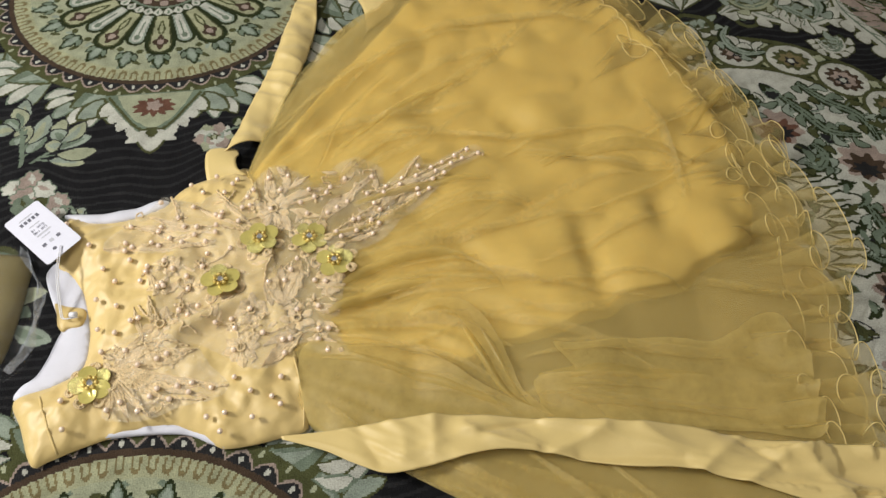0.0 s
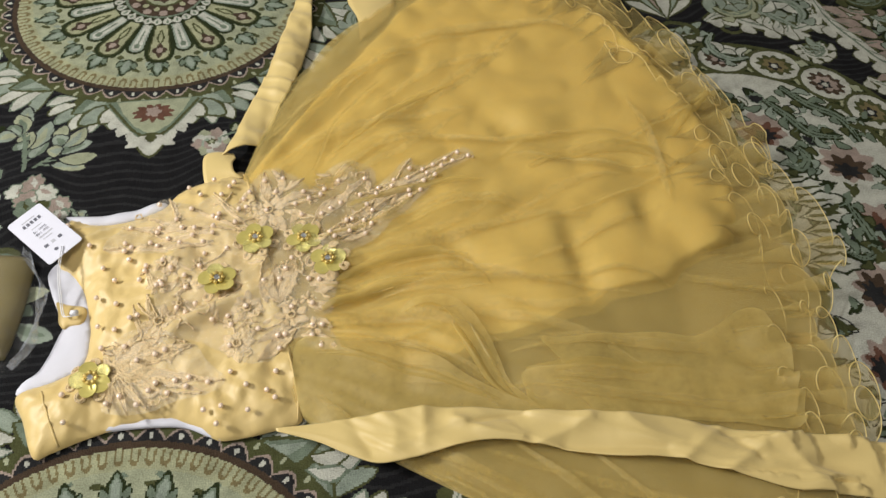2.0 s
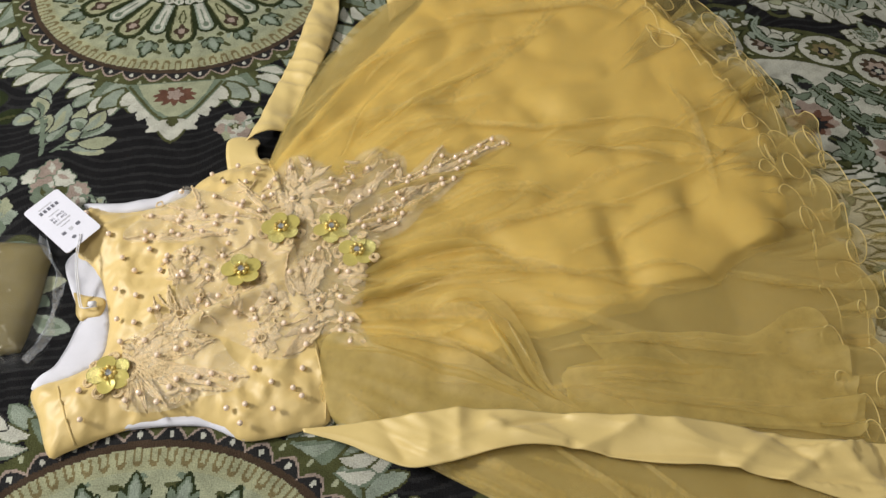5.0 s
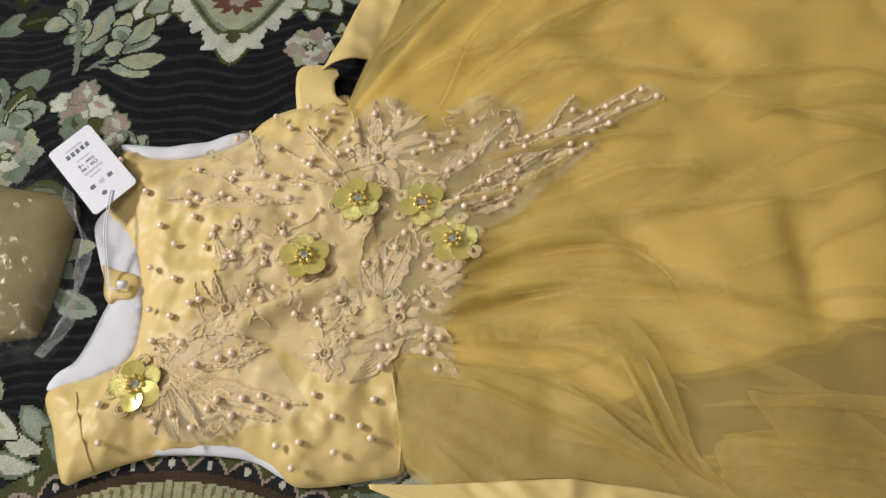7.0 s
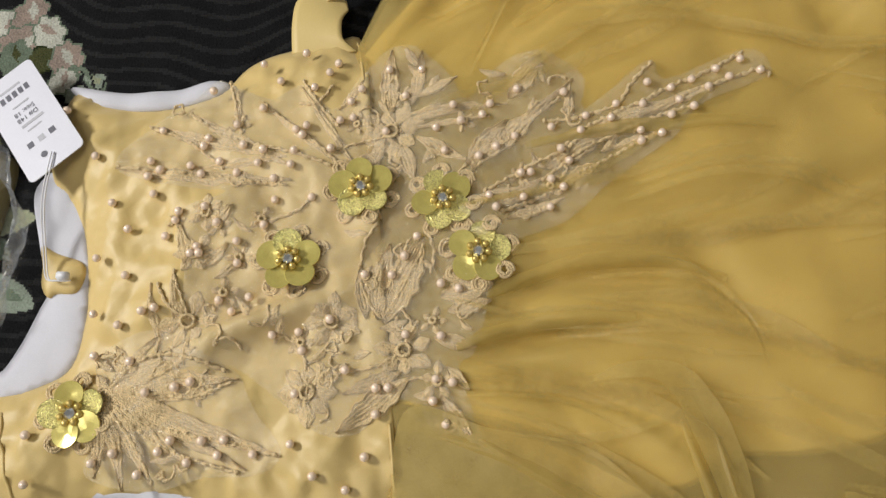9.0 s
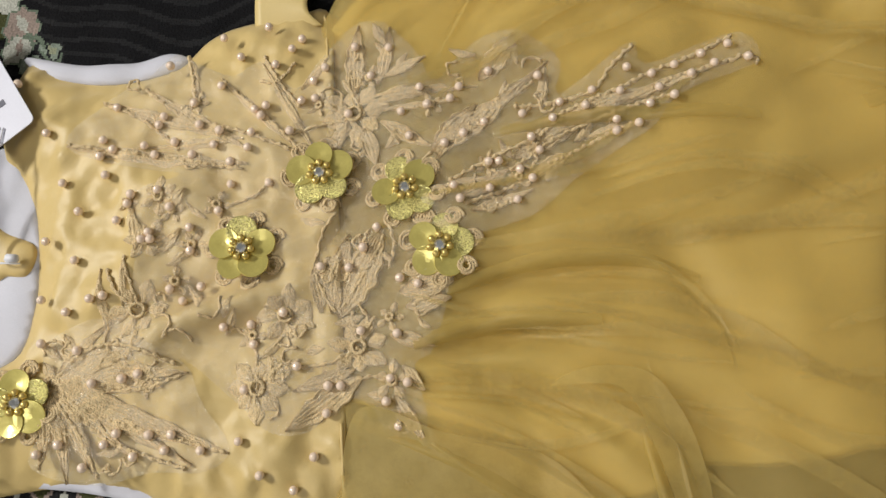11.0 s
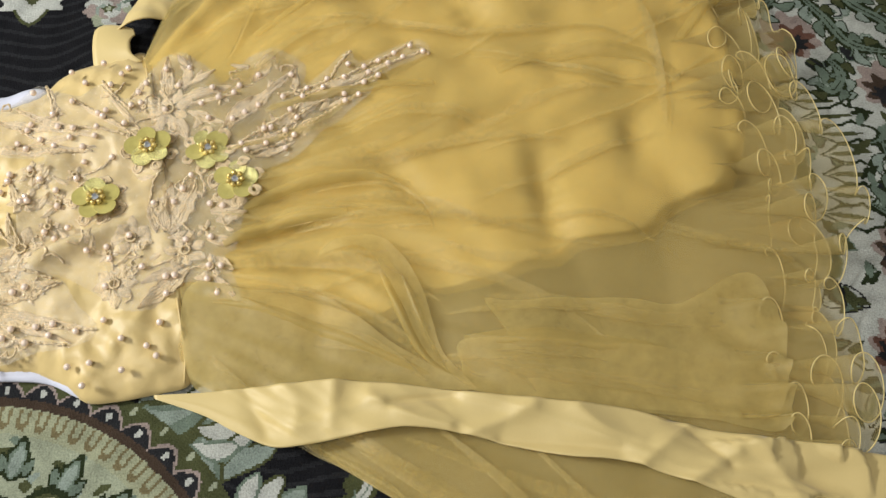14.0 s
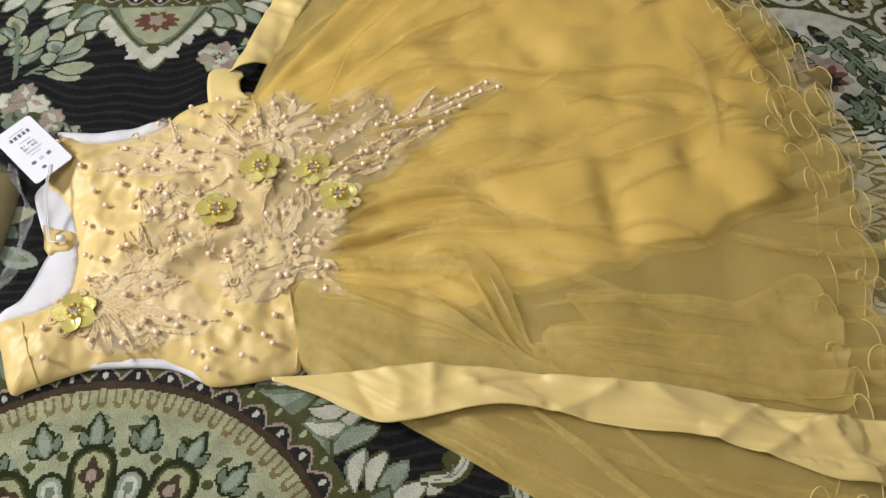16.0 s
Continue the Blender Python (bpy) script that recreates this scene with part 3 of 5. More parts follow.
for k, (x, y, dx, dy) in enumerate(((0.575, 0.10, 0.02, -0.012), (0.59, 0.085, 0.028, -0.008), (0.603, 0.065, 0.03, -0.004), (0.610, 0.045, 0.028, -0.006), (0.612, 0.022, 0.027, -0.004), (0.608, 0.0, 0.026, -0.008), (0.603, -0.022, 0.026, -0.012), (0.595, -0.042, 0.026, -0.016))):
    motif("serrated_leaf")
    a, b = loc([(x - 0.035, y - 0.008), (x + dx, y + dy)])
    leaf(a, b, 0.026, "white", "green", 0, 0.6, 3, "olive", 0.004)
for k, pts in enumerate((((0.60, 0.215), (0.62, 0.185), (0.64, 0.15), (0.68, 0.14)), ((0.63, 0.24), (0.655, 0.205), (0.69, 0.175), (0.70, 0.13)), ((0.61, 0.13), (0.62, 0.11), (0.605, 0.09), (0.59, 0.10)), ((0.70, 0.09), (0.715, 0.05), (0.70, 0.02), (0.72, -0.02)), ((0.64, 0.03), (0.65, -0.03), (0.63, -0.05), (0.61, -0.04)), ((0.70, -0.03), (0.70, -0.08), (0.67, -0.11), (0.69, -0.14)), ((0.55, 0.235), (0.54, 0.215), (0.555, 0.2), (0.57, 0.21)), ((0.64, -0.14), (0.66, -0.19), (0.63, -0.23), (0.65, -0.27)))):
    scroll(loc(pts), 0.0125, ("sage", "mist", "olive"), "green", 5, 1 if k % 2 else -1)
rnd = random.Random(11)
for k in range(40):
    x, y = rnd.uniform(0.52, 0.73), rnd.uniform(-0.27, 0.25)
    motif("sprig")
    a = rnd.uniform(0, 360)
    q = loc([(x, y)])[0]
    if COL[min(NV - 1, int((q[1] - V0) / KNOT)), min(NU - 1, int((q[0] - U0) / KNOT))] == Y["white"]:
        blob(q, 0.011, 0.005, a, ("olive", "green", "brown")[k % 3], 30, 4, 0.2)
        leaf(q, polar(q, 0.018, a + 60), 0.008, ("olive", "sage", "green")[k % 3])
# thin green tendrils that curl over the black ground
rnd = random.Random(63)
for k in range(30):
    x, y, a = rnd.uniform(0.42, 0.98), rnd.uniform(0.30, 0.62), rnd.uniform(0, 360)
    if y < 0.33 + max(0, 0.68 - x) * 0.3:
        continue
    motif("tendril")
    turn, step, pts = rnd.choice((-1, 1)) * rnd.uniform(38, 60), rnd.uniform(0.014, 0.02), [(x, y)]
    for q in range(7):
        pts.append(polar(pts[-1], step * (1 - 0.09 * q), a + turn * q))
    stroke(loc(pts), 0.0062, ("green", "olive")[k % 2], 40)
    blob(loc([pts[-1]])[0], 0.006, 0.005, 0, ("olive", "sage")[k % 2])
# acanthus and a lotus on the black ground beyond the border
for k, (pts, w, s) in enumerate(((
    (((0.57, 0.385), (0.60, 0.40), (0.64, 0.375), (0.69, 0.36), (0.735, 0.38), (0.745, 0.43)), 0.022, 1),
    (((0.61, 0.44), (0.65, 0.415), (0.68, 0.385), (0.70, 0.365)), 0.018, -1),
    (((0.75, 0.43), (0.755, 0.38), (0.775, 0.33), (0.80, 0.28), (0.85, 0.25)), 0.024, 1),
    (((0.69, 0.325), (0.70, 0.30), (0.72, 0.305), (0.725, 0.325)), 0.013, 1),
    (((0.80, 0.42), (0.83, 0.38), (0.87, 0.37), (0.88, 0.41)), 0.016, -1),
    (((0.76, 0.25), (0.79, 0.225), (0.83, 0.21), (0.86, 0.17)), 0.017, 1),
    (((0.62, 0.47), (0.66, 0.47), (0.70, 0.45), (0.73, 0.48)), 0.016, 1),
    (((0.80, 0.10), (0.84, 0.07), (0.83, 0.02), (0.86, -0.03)), 0.02, 1),
) + (
    (((0.80, -0.05), (0.83, -0.10), (0.81, -0.15), (0.78, -0.2)), 0.02, -1),
    (((0.46, 0.36), (0.49, 0.345), (0.53, 0.35), (0.56, 0.36)), 0.013, 1),
    (((0.76, 0.5), (0.80, 0.48), (0.85, 0.47)), 0.016, 1),
))):
    scroll(loc(pts), w, (("white", "mist"), ("mist", "white"), ("white", "pink"))[k % 3], "olive", 7, s)
rnd = random.Random(41)
for k in range(26):
    x, y, a = rnd.uniform(0.56, 0.95), rnd.uniform(0.30, 0.62), rnd.uniform(0, 360)
    if y < 0.30 + max(0, 0.68 - x) * 0.4:
        continue
    pts = [(x, y)]
    for q in range(4):
        pts.append(polar(pts[-1], 0.024, a + (-1) ** k * 42 * q))
    scroll(loc(pts), rnd.uniform(0.012, 0.018), (("mist", "white"), ("pink", "white"), ("olive", "sage"), ("pale", "mist"))[k % 4], ("green", "olive")[k % 2], 3, (-1) ** k)
motif("lotus")
for k, (dx, dy, w, col) in enumerate(((-0.052, 0.0, 0.016, "white"), (0.046, 0.0, 0.016, "white"), (-0.036, 0.03, 0.018, "mist"), (0.034, 0.03, 0.018, "mist"), (-0.018, 0.045, 0.02, "pink"), (0.018, 0.045, 0.02, "pink"), (0, 0.05, 0.022, "white"))):
    a, b = loc([(0.516, 0.395), (0.516 + dx, 0.437 + dy)])
    leaf(a, b, w, col, "olive", 0.004 if dx > 0 else -0.004, 0.6)
for pts in (((0.516, 0.385), (0.49, 0.37), (0.485, 0.355), (0.505, 0.35)), ((0.516, 0.385), (0.545, 0.375), (0.55, 0.355), (0.53, 0.35))):
    stroke(loc(pts), 0.008, "olive", 20)
a, b = loc([(0.518, 0.328), (0.518, 0.362)])
leaf(a, b, 0.018, "white", "olive", 0, 0.4)

carpet = thing("carpet", "dark machine-woven carpet with cream medallions, leaf scrolls and flowers", "carpet")
carpet.matrix_world = CARPET


def yarn(name, colour):
    """Cut pile in rows of knots: fine grain, flecks and rows in the relief."""
    m = material("yarn_" + name, colour, 0.97, 0, 0.30, 55, 620, 0.7, 0.0, 0.05, 0.0016)
    return m


YARNS = [yarn(n, c) for n, c in zip(YARN, YARN_COLOUR)]


def knots(name, mask, parent, label):
    """The knots of one motif, rows of one colour joined; pile stands a little proud of the backing."""
    verts, faces, mats = [], [], []
    for j in np.nonzero(mask.any(1))[0]:
        m, c = mask[j], COL[j]
        cut = np.nonzero((np.diff(m.astype(int)) != 0) | (np.diff(c) != 0))[0] + 1
        bounds = np.r_[0, cut, NU]
        for i0, i1 in zip(bounds[:-1], bounds[1:]):
            if not m[i0]:
                continue
            k = len(verts)
            u0, u1, v0, v1 = U0 + KNOT * i0, U0 + KNOT * i1, V0 + KNOT * j, V0 + KNOT * (j + 1)
            verts += [(u0, v0, 0), (u1, v0, 0), (u1, v1, 0), (u0, v1, 0)]
            faces.append((k, k + 1, k + 2, k + 3))
            mats.append(int(c[i0]))
    me = bpy.data.meshes.new(name)
    me.from_pydata(verts, [], faces)
    used = sorted(set(mats))
    for u in used:
        me.materials.append(YARNS[u])
    back = {u: i for i, u in enumerate(used)}
    me.polygons.foreach_set("material_index", [back[u] for u in mats])
    return hang(name, me, None, parent, label, smooth=False)


for i, name in enumerate(MOTIFS):
    mask = MOT == i
    if mask.any():
        knots("pile_ground" if i == 0 else name, mask, carpet, "black rippled carpet ground" if i == 0 else "")
# the rest of the carpet, out of sight, and its backing
hi_u, hi_v = U0 + KNOT * NU, V0 + KNOT * NV
for lo, hi in (((-1.5, -1.6), (U0, 1.6)), ((hi_u, -1.6), (1.9, 1.6)), ((U0, -1.6), (hi_u, V0)), ((U0, hi_v), (hi_u, 1.6))):
    box_mesh("pile_border", (*lo, -0.008), (*hi, 0.0), YARNS[0], carpet)
box_mesh("backing", (-1.5, -1.6, -0.0119), (1.9, 1.6, -0.0085), YARNS[11], carpet, "tan woven carpet backing")

# ---- the dress ----
dress = thing("dress", "mustard yellow satin and tulle party dress lying flat on the carpet", "dress")


def ease(d, reach):
    return 1 - math.exp(-d / reach)


BODICE = spline([(-0.075, 0.123), (-0.091, 0.118), (-0.106, 0.113), (-0.122, 0.107), (-0.137, 0.1), (-0.149, 0.09), (-0.158, 0.076), (-0.169, 0.066), (-0.19, 0.057), (-0.213, 0.052), (-0.231, 0.052), (-0.249, 0.057), (-0.263, 0.061)] + [(-0.269, 0.038), (-0.264, -0.002), (-0.249, -0.016), (-0.233, -0.037), (-0.222, -0.066), (-0.216, -0.095), (-0.218, -0.127), (-0.242, -0.143), (-0.274, -0.156), (-0.262, -0.185), (-0.246, -0.221), (-0.232, -0.218), (-0.21, -0.209), (-0.183, -0.2), (-0.159, -0.194), (-0.131, -0.193), (-0.11, -0.198), (-0.094, -0.207), (-0.079, -0.217), (-0.055, -0.216), (-0.028, -0.211)] + [(-0.004, -0.205), (-0.004, -0.19), (-0.012, -0.14), (-0.035, -0.03), (-0.055, 0.06), (-0.064, 0.10)], 240, True)
BODICE_OPEN = np.array([q for q in BODICE if not (q[0] > -0.072 and -0.2 < q[1] < 0.108)])


def bodice_height(x, y, d):
    d = math.sqrt(((BODICE_OPEN - (x, y)) ** 2).sum(1).min())
    h = 0.0055 + 0.0185 * ease(d, 0.022)
    h += 0.0066 * wob(x, y, 1, 30) * ease(d, 0.012) + 0.0026 * wob(x, y, 4, 74) * ease(d, 0.006) + 0.0012 * wob(x, y, 6, 160) * ease(d, 0.004)
    h += 0.0028 * (1 - abs(wob(x * 1.3 - y * 0.4, y * 0.5 + x * 0.3, 12, 40))) ** 7 * math.exp(-d / 0.035) * ease(d, 0.005)
    # the pucker that runs from the waist up to the front of the chest
    along_p, across = (x + 0.095) * 0.90 + (y + 0.085) * 0.43, (y + 0.085) * 0.90 - (x + 0.095) * 0.43
    h += 0.0085 * math.exp(-(along_p / 0.05) ** 2) * (math.exp(-(across / 0.007) ** 2) - 0.6 * math.exp(-((across - 0.016) / 0.009) ** 2) - 0.5 * math.exp(-((across + 0.018) / 0.010) ** 2))
    # soft drag lines from the armholes to the waist
    h += 0.0022 * (1 - abs(wob(x * 0.6 + y * 0.5, y * 1.2 - x * 0.8, 7, 24))) ** 6 * ease(d, 0.02)
    return h


bodice = part("bodice", cloth_patch(BODICE, 0.0036, bodice_height, 0.004), SATIN, dress, "smooth mustard satin bodice")
for name, pts, z in (
    ("back_lining", [(-0.258, 0.001), (-0.231, -0.035), (-0.215, -0.093), (-0.217, -0.127), (-0.247, -0.147), (-0.274, -0.155), (-0.271, -0.142), (-0.259, -0.132), (-0.252, -0.113), (-0.247, -0.092), (-0.244, -0.076), (-0.252, -0.064), (-0.265, -0.036), (-0.272, -0.011)], 0.006),
    ("armhole_lining", [(-0.266, 0.064), (-0.23, 0.063), (-0.193, 0.069), (-0.17, 0.078), (-0.157, 0.075), (-0.171, 0.063), (-0.202, 0.053), (-0.234, 0.051), (-0.257, 0.055)], 0.008),
    ("armhole_lining", [(-0.213, -0.206), (-0.188, -0.2), (-0.162, -0.198), (-0.136, -0.198), (-0.111, -0.201), (-0.09, -0.211), (-0.076, -0.216), (-0.093, -0.193), (-0.128, -0.183), (-0.167, -0.187), (-0.199, -0.194)], 0.006),
):
    loop = spline(pts, 90, True)
    part(name, cloth_patch(loop, 0.005, lambda x, y, d: z + 0.0012 * ease(d, 0.004) + 0.0012 * wob(x, y, 2, 60), 0.002), LINING_WHITE, dress, "white cotton lining")
# yellow back neck facing with its edge folded over
part("neck_facing", cloth_patch(spline([(-0.256, -0.051), (-0.244, -0.055), (-0.227, -0.059), (-0.223, -0.068), (-0.226, -0.079), (-0.238, -0.081), (-0.243, -0.084), (-0.249, -0.077), (-0.252, -0.064)], 90, True), 0.003, lambda x, y, d: 0.0075 + 0.003 * ease(d, 0.004), 0.002), SATIN, dress)
# seams: shoulder hem and waist
def top_of(objs):
    from mathutils.bvhtree import BVHTree
    verts, polys = [], []
    for ob in objs:
        k = len(verts)
        verts += [v.co.copy() for v in ob.data.vertices]
        polys += [[k + i for i in p.vertices] for p in ob.data.polygons]
    tree = BVHTree.FromPolygons(verts, polys)

    def z(x, y, other=0.01):
        hit = tree.ray_cast(Vector((x, y, 1)), Vector((0, 0, -1)))[0]
        return hit.z if hit else other
    return z


on_bodice = top_of([bodice])


def laid(pts, n, lift, z=None):
    c = spline(pts, n)
    z = z or on_bodice
    return [(x, y, z(x, y) + lift) for x, y in c]


bm = bmesh.new()
tube(bm, laid([(-0.2475, -0.158), (-0.233, -0.19), (-0.2235, -0.213)], 16, 0.0002), 0.0011)
part("shoulder_seam", bm, SATIN, dress)
bm = bmesh.new()
tube(bm, laid([(-0.0145, -0.138), (-0.0105, -0.155), (-0.007, -0.175), (-0.0055, -0.19), (-0.006, -0.203)], 30, 0.0003), 0.0009)
part("waist_seam", bm, SATIN, dress)
bm = bmesh.new()
tube(bm, laid([(-0.0745, 0.117), (-0.071, 0.108), (-0.066, 0.092), (-0.0625, 0.08)], 20, 0.0003), 0.0009)
part("waist_seam", bm, SATIN, dress)

# skirt: lining below, layers of tulle above
WAIST = spline([(-0.071, 0.114), (-0.056, 0.06), (-0.034, -0.03), (-0.012, -0.14), (-0.004, -0.198)], 60)
HEM = spline([(0.20, 0.535), (0.29, 0.57), (0.39, 0.52), (0.452, 0.42), (0.507, 0.30), (0.553, 0.19), (0.574, 0.08), (0.573, -0.03), (0.566, -0.13), (0.548, -0.235), (0.50, -0.335), (0.39, -0.40), (0.28, -0.37)], 300)
LINING_HEM = spline([(0.15, 0.43), (0.27, 0.48), (0.38, 0.43), (0.45, 0.32), (0.49, 0.21), (0.505, 0.11), (0.502, 0.046), (0.487, -0.005), (0.469, -0.033), (0.438, -0.044), (0.411, -0.058), (0.393, -0.077), (0.36, -0.085), (0.325, -0.090), (0.305, -0.105), (0.28, -0.108), (0.258, -0.117), (0.221, -0.127), (0.18, -0.133), (0.163, -0.15), (0.14, -0.158), (0.105, -0.168), (0.079, -0.163), (0.05, -0.145), (0.03, -0.128)], 260)


def along(curve, a):
    f = min(max(a, 0.0), 1.0) * (len(curve) - 1)
    i = min(int(f), len(curve) - 2)
    return curve[i] * (1 - (f - i)) + curve[i + 1] * (f - i)


def polar_sheet(name, na, nr, place, mat, parent, label=""):
    """A gathered sheet: place(a, r) for a across the waist and r from waist to hem."""
    verts = [place(i / (na - 1), j / (nr - 1)) for j in range(nr) for i in range(na)]
    faces = [(j * na + i, j * na + i + 1, (j + 1) * na + i + 1, (j + 1) * na + i) for j in range(nr - 1) for i in range(na - 1)]
    me = bpy.data.meshes.new(name)
    me.from_pydata(verts, [], [f[::-1] for f in faces])
    uv = me.uv_layers.new(name="cloth")
    n = len(me.loops)
    idx = np.zeros(n, int)
    me.loops.foreach_get("vertex_index", idx)
    uv.data.foreach_set("uv", np.stack([(idx % na) / (na - 1) + 0.37 * len(bpy.data.meshes), (idx // na) / (nr - 1)], 1).astype(np.float32).ravel())
    return hang(name, me, mat, parent, label)


CREASES = []
for pts, deep, wide in ((
    ([(0.288, 0.024), (0.292, -0.008), (0.295, -0.039), (0.297, -0.095)], 0.011, 0.013),
    ([(0.407, 0.09), (0.387, 0.036), (0.381, -0.022)], 0.007, 0.014),
    ([(0.022, -0.094), (0.049, -0.083), (0.081, -0.075), (0.113, -0.071)], 0.018, 0.007),
    ([(0.029, -0.111), (0.07, -0.104), (0.117, -0.112), (0.157, -0.136)], 0.010, 0.009),
    ([(0.033, -0.061), (0.081, -0.042), (0.136, -0.032), (0.163, -0.035)], 0.012, 0.008),
    ([(0.148, -0.001), (0.174, -0.035), (0.194, -0.059)], 0.008, 0.012),
    ([(0.026, -0.031), (0.081, -0.004), (0.137, 0.01), (0.183, 0.021)], 0.007, 0.009),
    ([(0.193, -0.001), (0.23, 0.028), (0.274, 0.05)], 0.008, 0.012),
    ([(0.047, -0.001), (0.092, 0.026), (0.138, 0.035)], 0.007, 0.009),
    ([(0.069, 0.154), (0.119, 0.181), (0.189, 0.19)], 0.009, 0.014),
) + (
    ([(0.231, 0.097), (0.294, 0.114), (0.361, 0.106), (0.399, 0.082)], 0.010, 0.014),
    ([(0.144, -0.087), (0.186, -0.1), (0.214, -0.133)], 0.008, 0.012),
    ([(0.101, -0.117), (0.151, -0.156)], 0.008, 0.012),
    ([(-0.039, 0.128), (0.019, 0.18), (0.082, 0.254)], 0.010, 0.012),
    ([(-0.002, 0.104), (0.045, 0.144), (0.107, 0.203), (0.147, 0.245)], 0.009, 0.012),
    ([(0.198, 0.227), (0.243, 0.156), (0.291, 0.139), (0.333, 0.165)], 0.009, 0.015),
)):
    for k, (x, y) in enumerate(spline(pts, 14)):
        CREASES.append((x, y, deep * math.sin(math.pi * (k + 1.5) / 16.0), wide))
CREASES = np.array(CREASES)
SWELLS = np.array([
    (*(0.248, -0.062), 0.045, 0.012),
    (*(0.33, -0.066), 0.040, 0.011),
    (*(0.424, -0.022), 0.045, 0.009),
    (*(0.1, 0.15), 0.050, 0.010),
    (*(0.323, 0.062), 0.045, 0.010),
    (*(0.126, -0.133), 0.035, 0.009),
    (*(0.198, 0.066), 0.050, 0.007),
    (*(0.271, 0.182), 0.060, 0.010),
    (*(0.224, -0.029), 0.030, 0.006),
    (*(0.397, 0.166), 0.050, 0.008),
])


def puffs(x, y):
    """The large soft swells of the lining and the creases between them, which the tulle follows."""
    c = CREASES
    cut = (c[:, 2] * np.exp(-((c[:, 0] - x) ** 2 + (c[:, 1] - y) ** 2) / c[:, 3] ** 2)).max()
    w = SWELLS
    up = (w[:, 3] * np.exp(-((w[:, 0] - x) ** 2 + (w[:, 1] - y) ** 2) / w[:, 2] ** 2)).sum()
    return 0.7 * up - 1.2 * cut + 0.014 * abs(wob(x + 0.02, y * 0.8, 3, 12)) ** 0.8 - 0.003 + 0.004 * wob(x, y, 8, 28)


def lining_place(a, r):
    w, h = along(WAIST, 0.03 + 0.74 * a), along(LINING_HEM, a)
    q = w + (h - w) * r
    rise = math.sin(min(1, r / 0.35) * math.pi / 2)
    z = 0.011 + 0.010 * rise
    z += (puffs(q[0], q[1]) + 0.003 * math.sin(a * 60 + 3 * wob(a * 4, r, 5)) * (1 - r)) * rise
    z = max(0.006, z)
    end = max(0.0, (r - 0.965) / 0.035)
    return (q[0], q[1], z * (1 - end**2) + 0.006 * end**2)


skirt_lining = polar_sheet("skirt_lining", 220, 90, lining_place, LINING_YELLOW, dress, "glossy yellow satin skirt lining")


over_lining = top_of([skirt_lining])


def tulle_place(seed, short, lift, curl, back=False):
    def f(a, r):
        calm = math.sin(math.pi * a) ** 0.5
        fold = a + 0.055 * wob(a * 11 + 0.6 * r, r * 1.1, seed) * min(1, r * 2.2) * calm
        w, h = along(WAIST, a), along(HEM, min(1, max(0, fold)))
        reach = short * (1 + 0.075 * wob(a * 11, 0, seed + 9))
        q = w + (h - w) * (r * 1.015 - 0.015) * reach
        q = q + np.array([-0.84, 0.54]) * 0.04 * math.sin(math.pi * r) * max(0, 1 - a * 7)
        rise = math.sin(min(1, r / 0.25) * math.pi / 2)
        fall = max(0, (r - 0.55) / 0.45)
        low = max(0.0, (a - 0.62) / 0.38)
        seam = 0.009 + 0.0135 * ease(min(a, 1 - a) * 0.32, 0.02)
        z = seam + (0.001 + lift) * rise * (1 - 0.9 * fall**2) * (1 - 0.35 * low) - 0.011 * fall - 0.006 * low * rise
        z += 0.0026 * math.sin(a * 110 + 9 * wob(a * 8, r * 2, seed + 1)) * max(0, 1 - r * 2.4) * rise * (1 + wob(a * 9, 3, seed))
        z += (0.009 * wob(a * 13 + 2 * wob(r * 1.5, a * 3, seed), r * 1.6, seed + 5) + 0.003 * wob(a * 34, r * 3.2 + wob(a * 6, r, seed), seed + 6)) * rise
        z += 0.85 * puffs(q[0], q[1]) * rise * (1 - fall)
        k = max(0.0, (r - 0.80) / 0.20) ** 1.6
        # crumpled net near the hem
        z += (0.007 * wob(a * 55, r * 9, seed + 12) + 0.004 * wob(a * 110, r * 17, seed + 13)) * max(0.0, (r - 0.6) / 0.4)
        out = (h - w) / np.hypot(*(h - w))
        tan = np.array([-out[1], out[0]])
        ph = 6.283 * (curl * a + 1.1 * wob(a * 6, 0.0, seed + 2) + 0.55 * wob(a * 31, 2.0, seed + 3))
        amp = 0.0115 * max(0.25, 0.9 + 1.7 * wob(a * 17, 4.0, seed + 4))
        q = q + k * amp * (out * math.sin(ph) + tan * 1.25 * math.cos(ph + 0.5 * wob(a * 10, 7, seed)))
        z += k * 0.010 * (1 + math.cos(ph + 0.8))
        if back:
            return (q[0], q[1], max(0.0025, 0.0035 + 0.35 * k * 0.010 * (1 + math.cos(ph + 0.8)) + 0.0015 * wob(a * 30, r * 6, seed)))
        under = over_lining(q[0], q[1], 0.0)
        return (q[0], q[1], max(z, under + 0.002 + lift * 0.4, 0.003 + lift * 0.3))
    return f


tulles = []
for seed, short, lift, curl, back in ((51, 0.945, 0.0, 31, True), (11, 0.985, 0.000, 37, False), (23, 0.94, 0.0025, 33, False), (37, 0.875, 0.005, 35, False)):
    f = tulle_place(seed, short, lift, curl, back)
    sheet = polar_sheet("tulle_layer", 760, 64, f, TULLE_BACK if back else TULLE, dress, "sheer mustard tulle")
    if not back:
        tulles.append(sheet)
    bm = bmesh.new()
    tube(bm, [f(k / 2399, 1.0) for k in range(2400)], 0.00055, 5)
    part("hem_cord", bm, CORD, sheet, "curled yellow hem thread")
on_skirt = top_of(tulles)


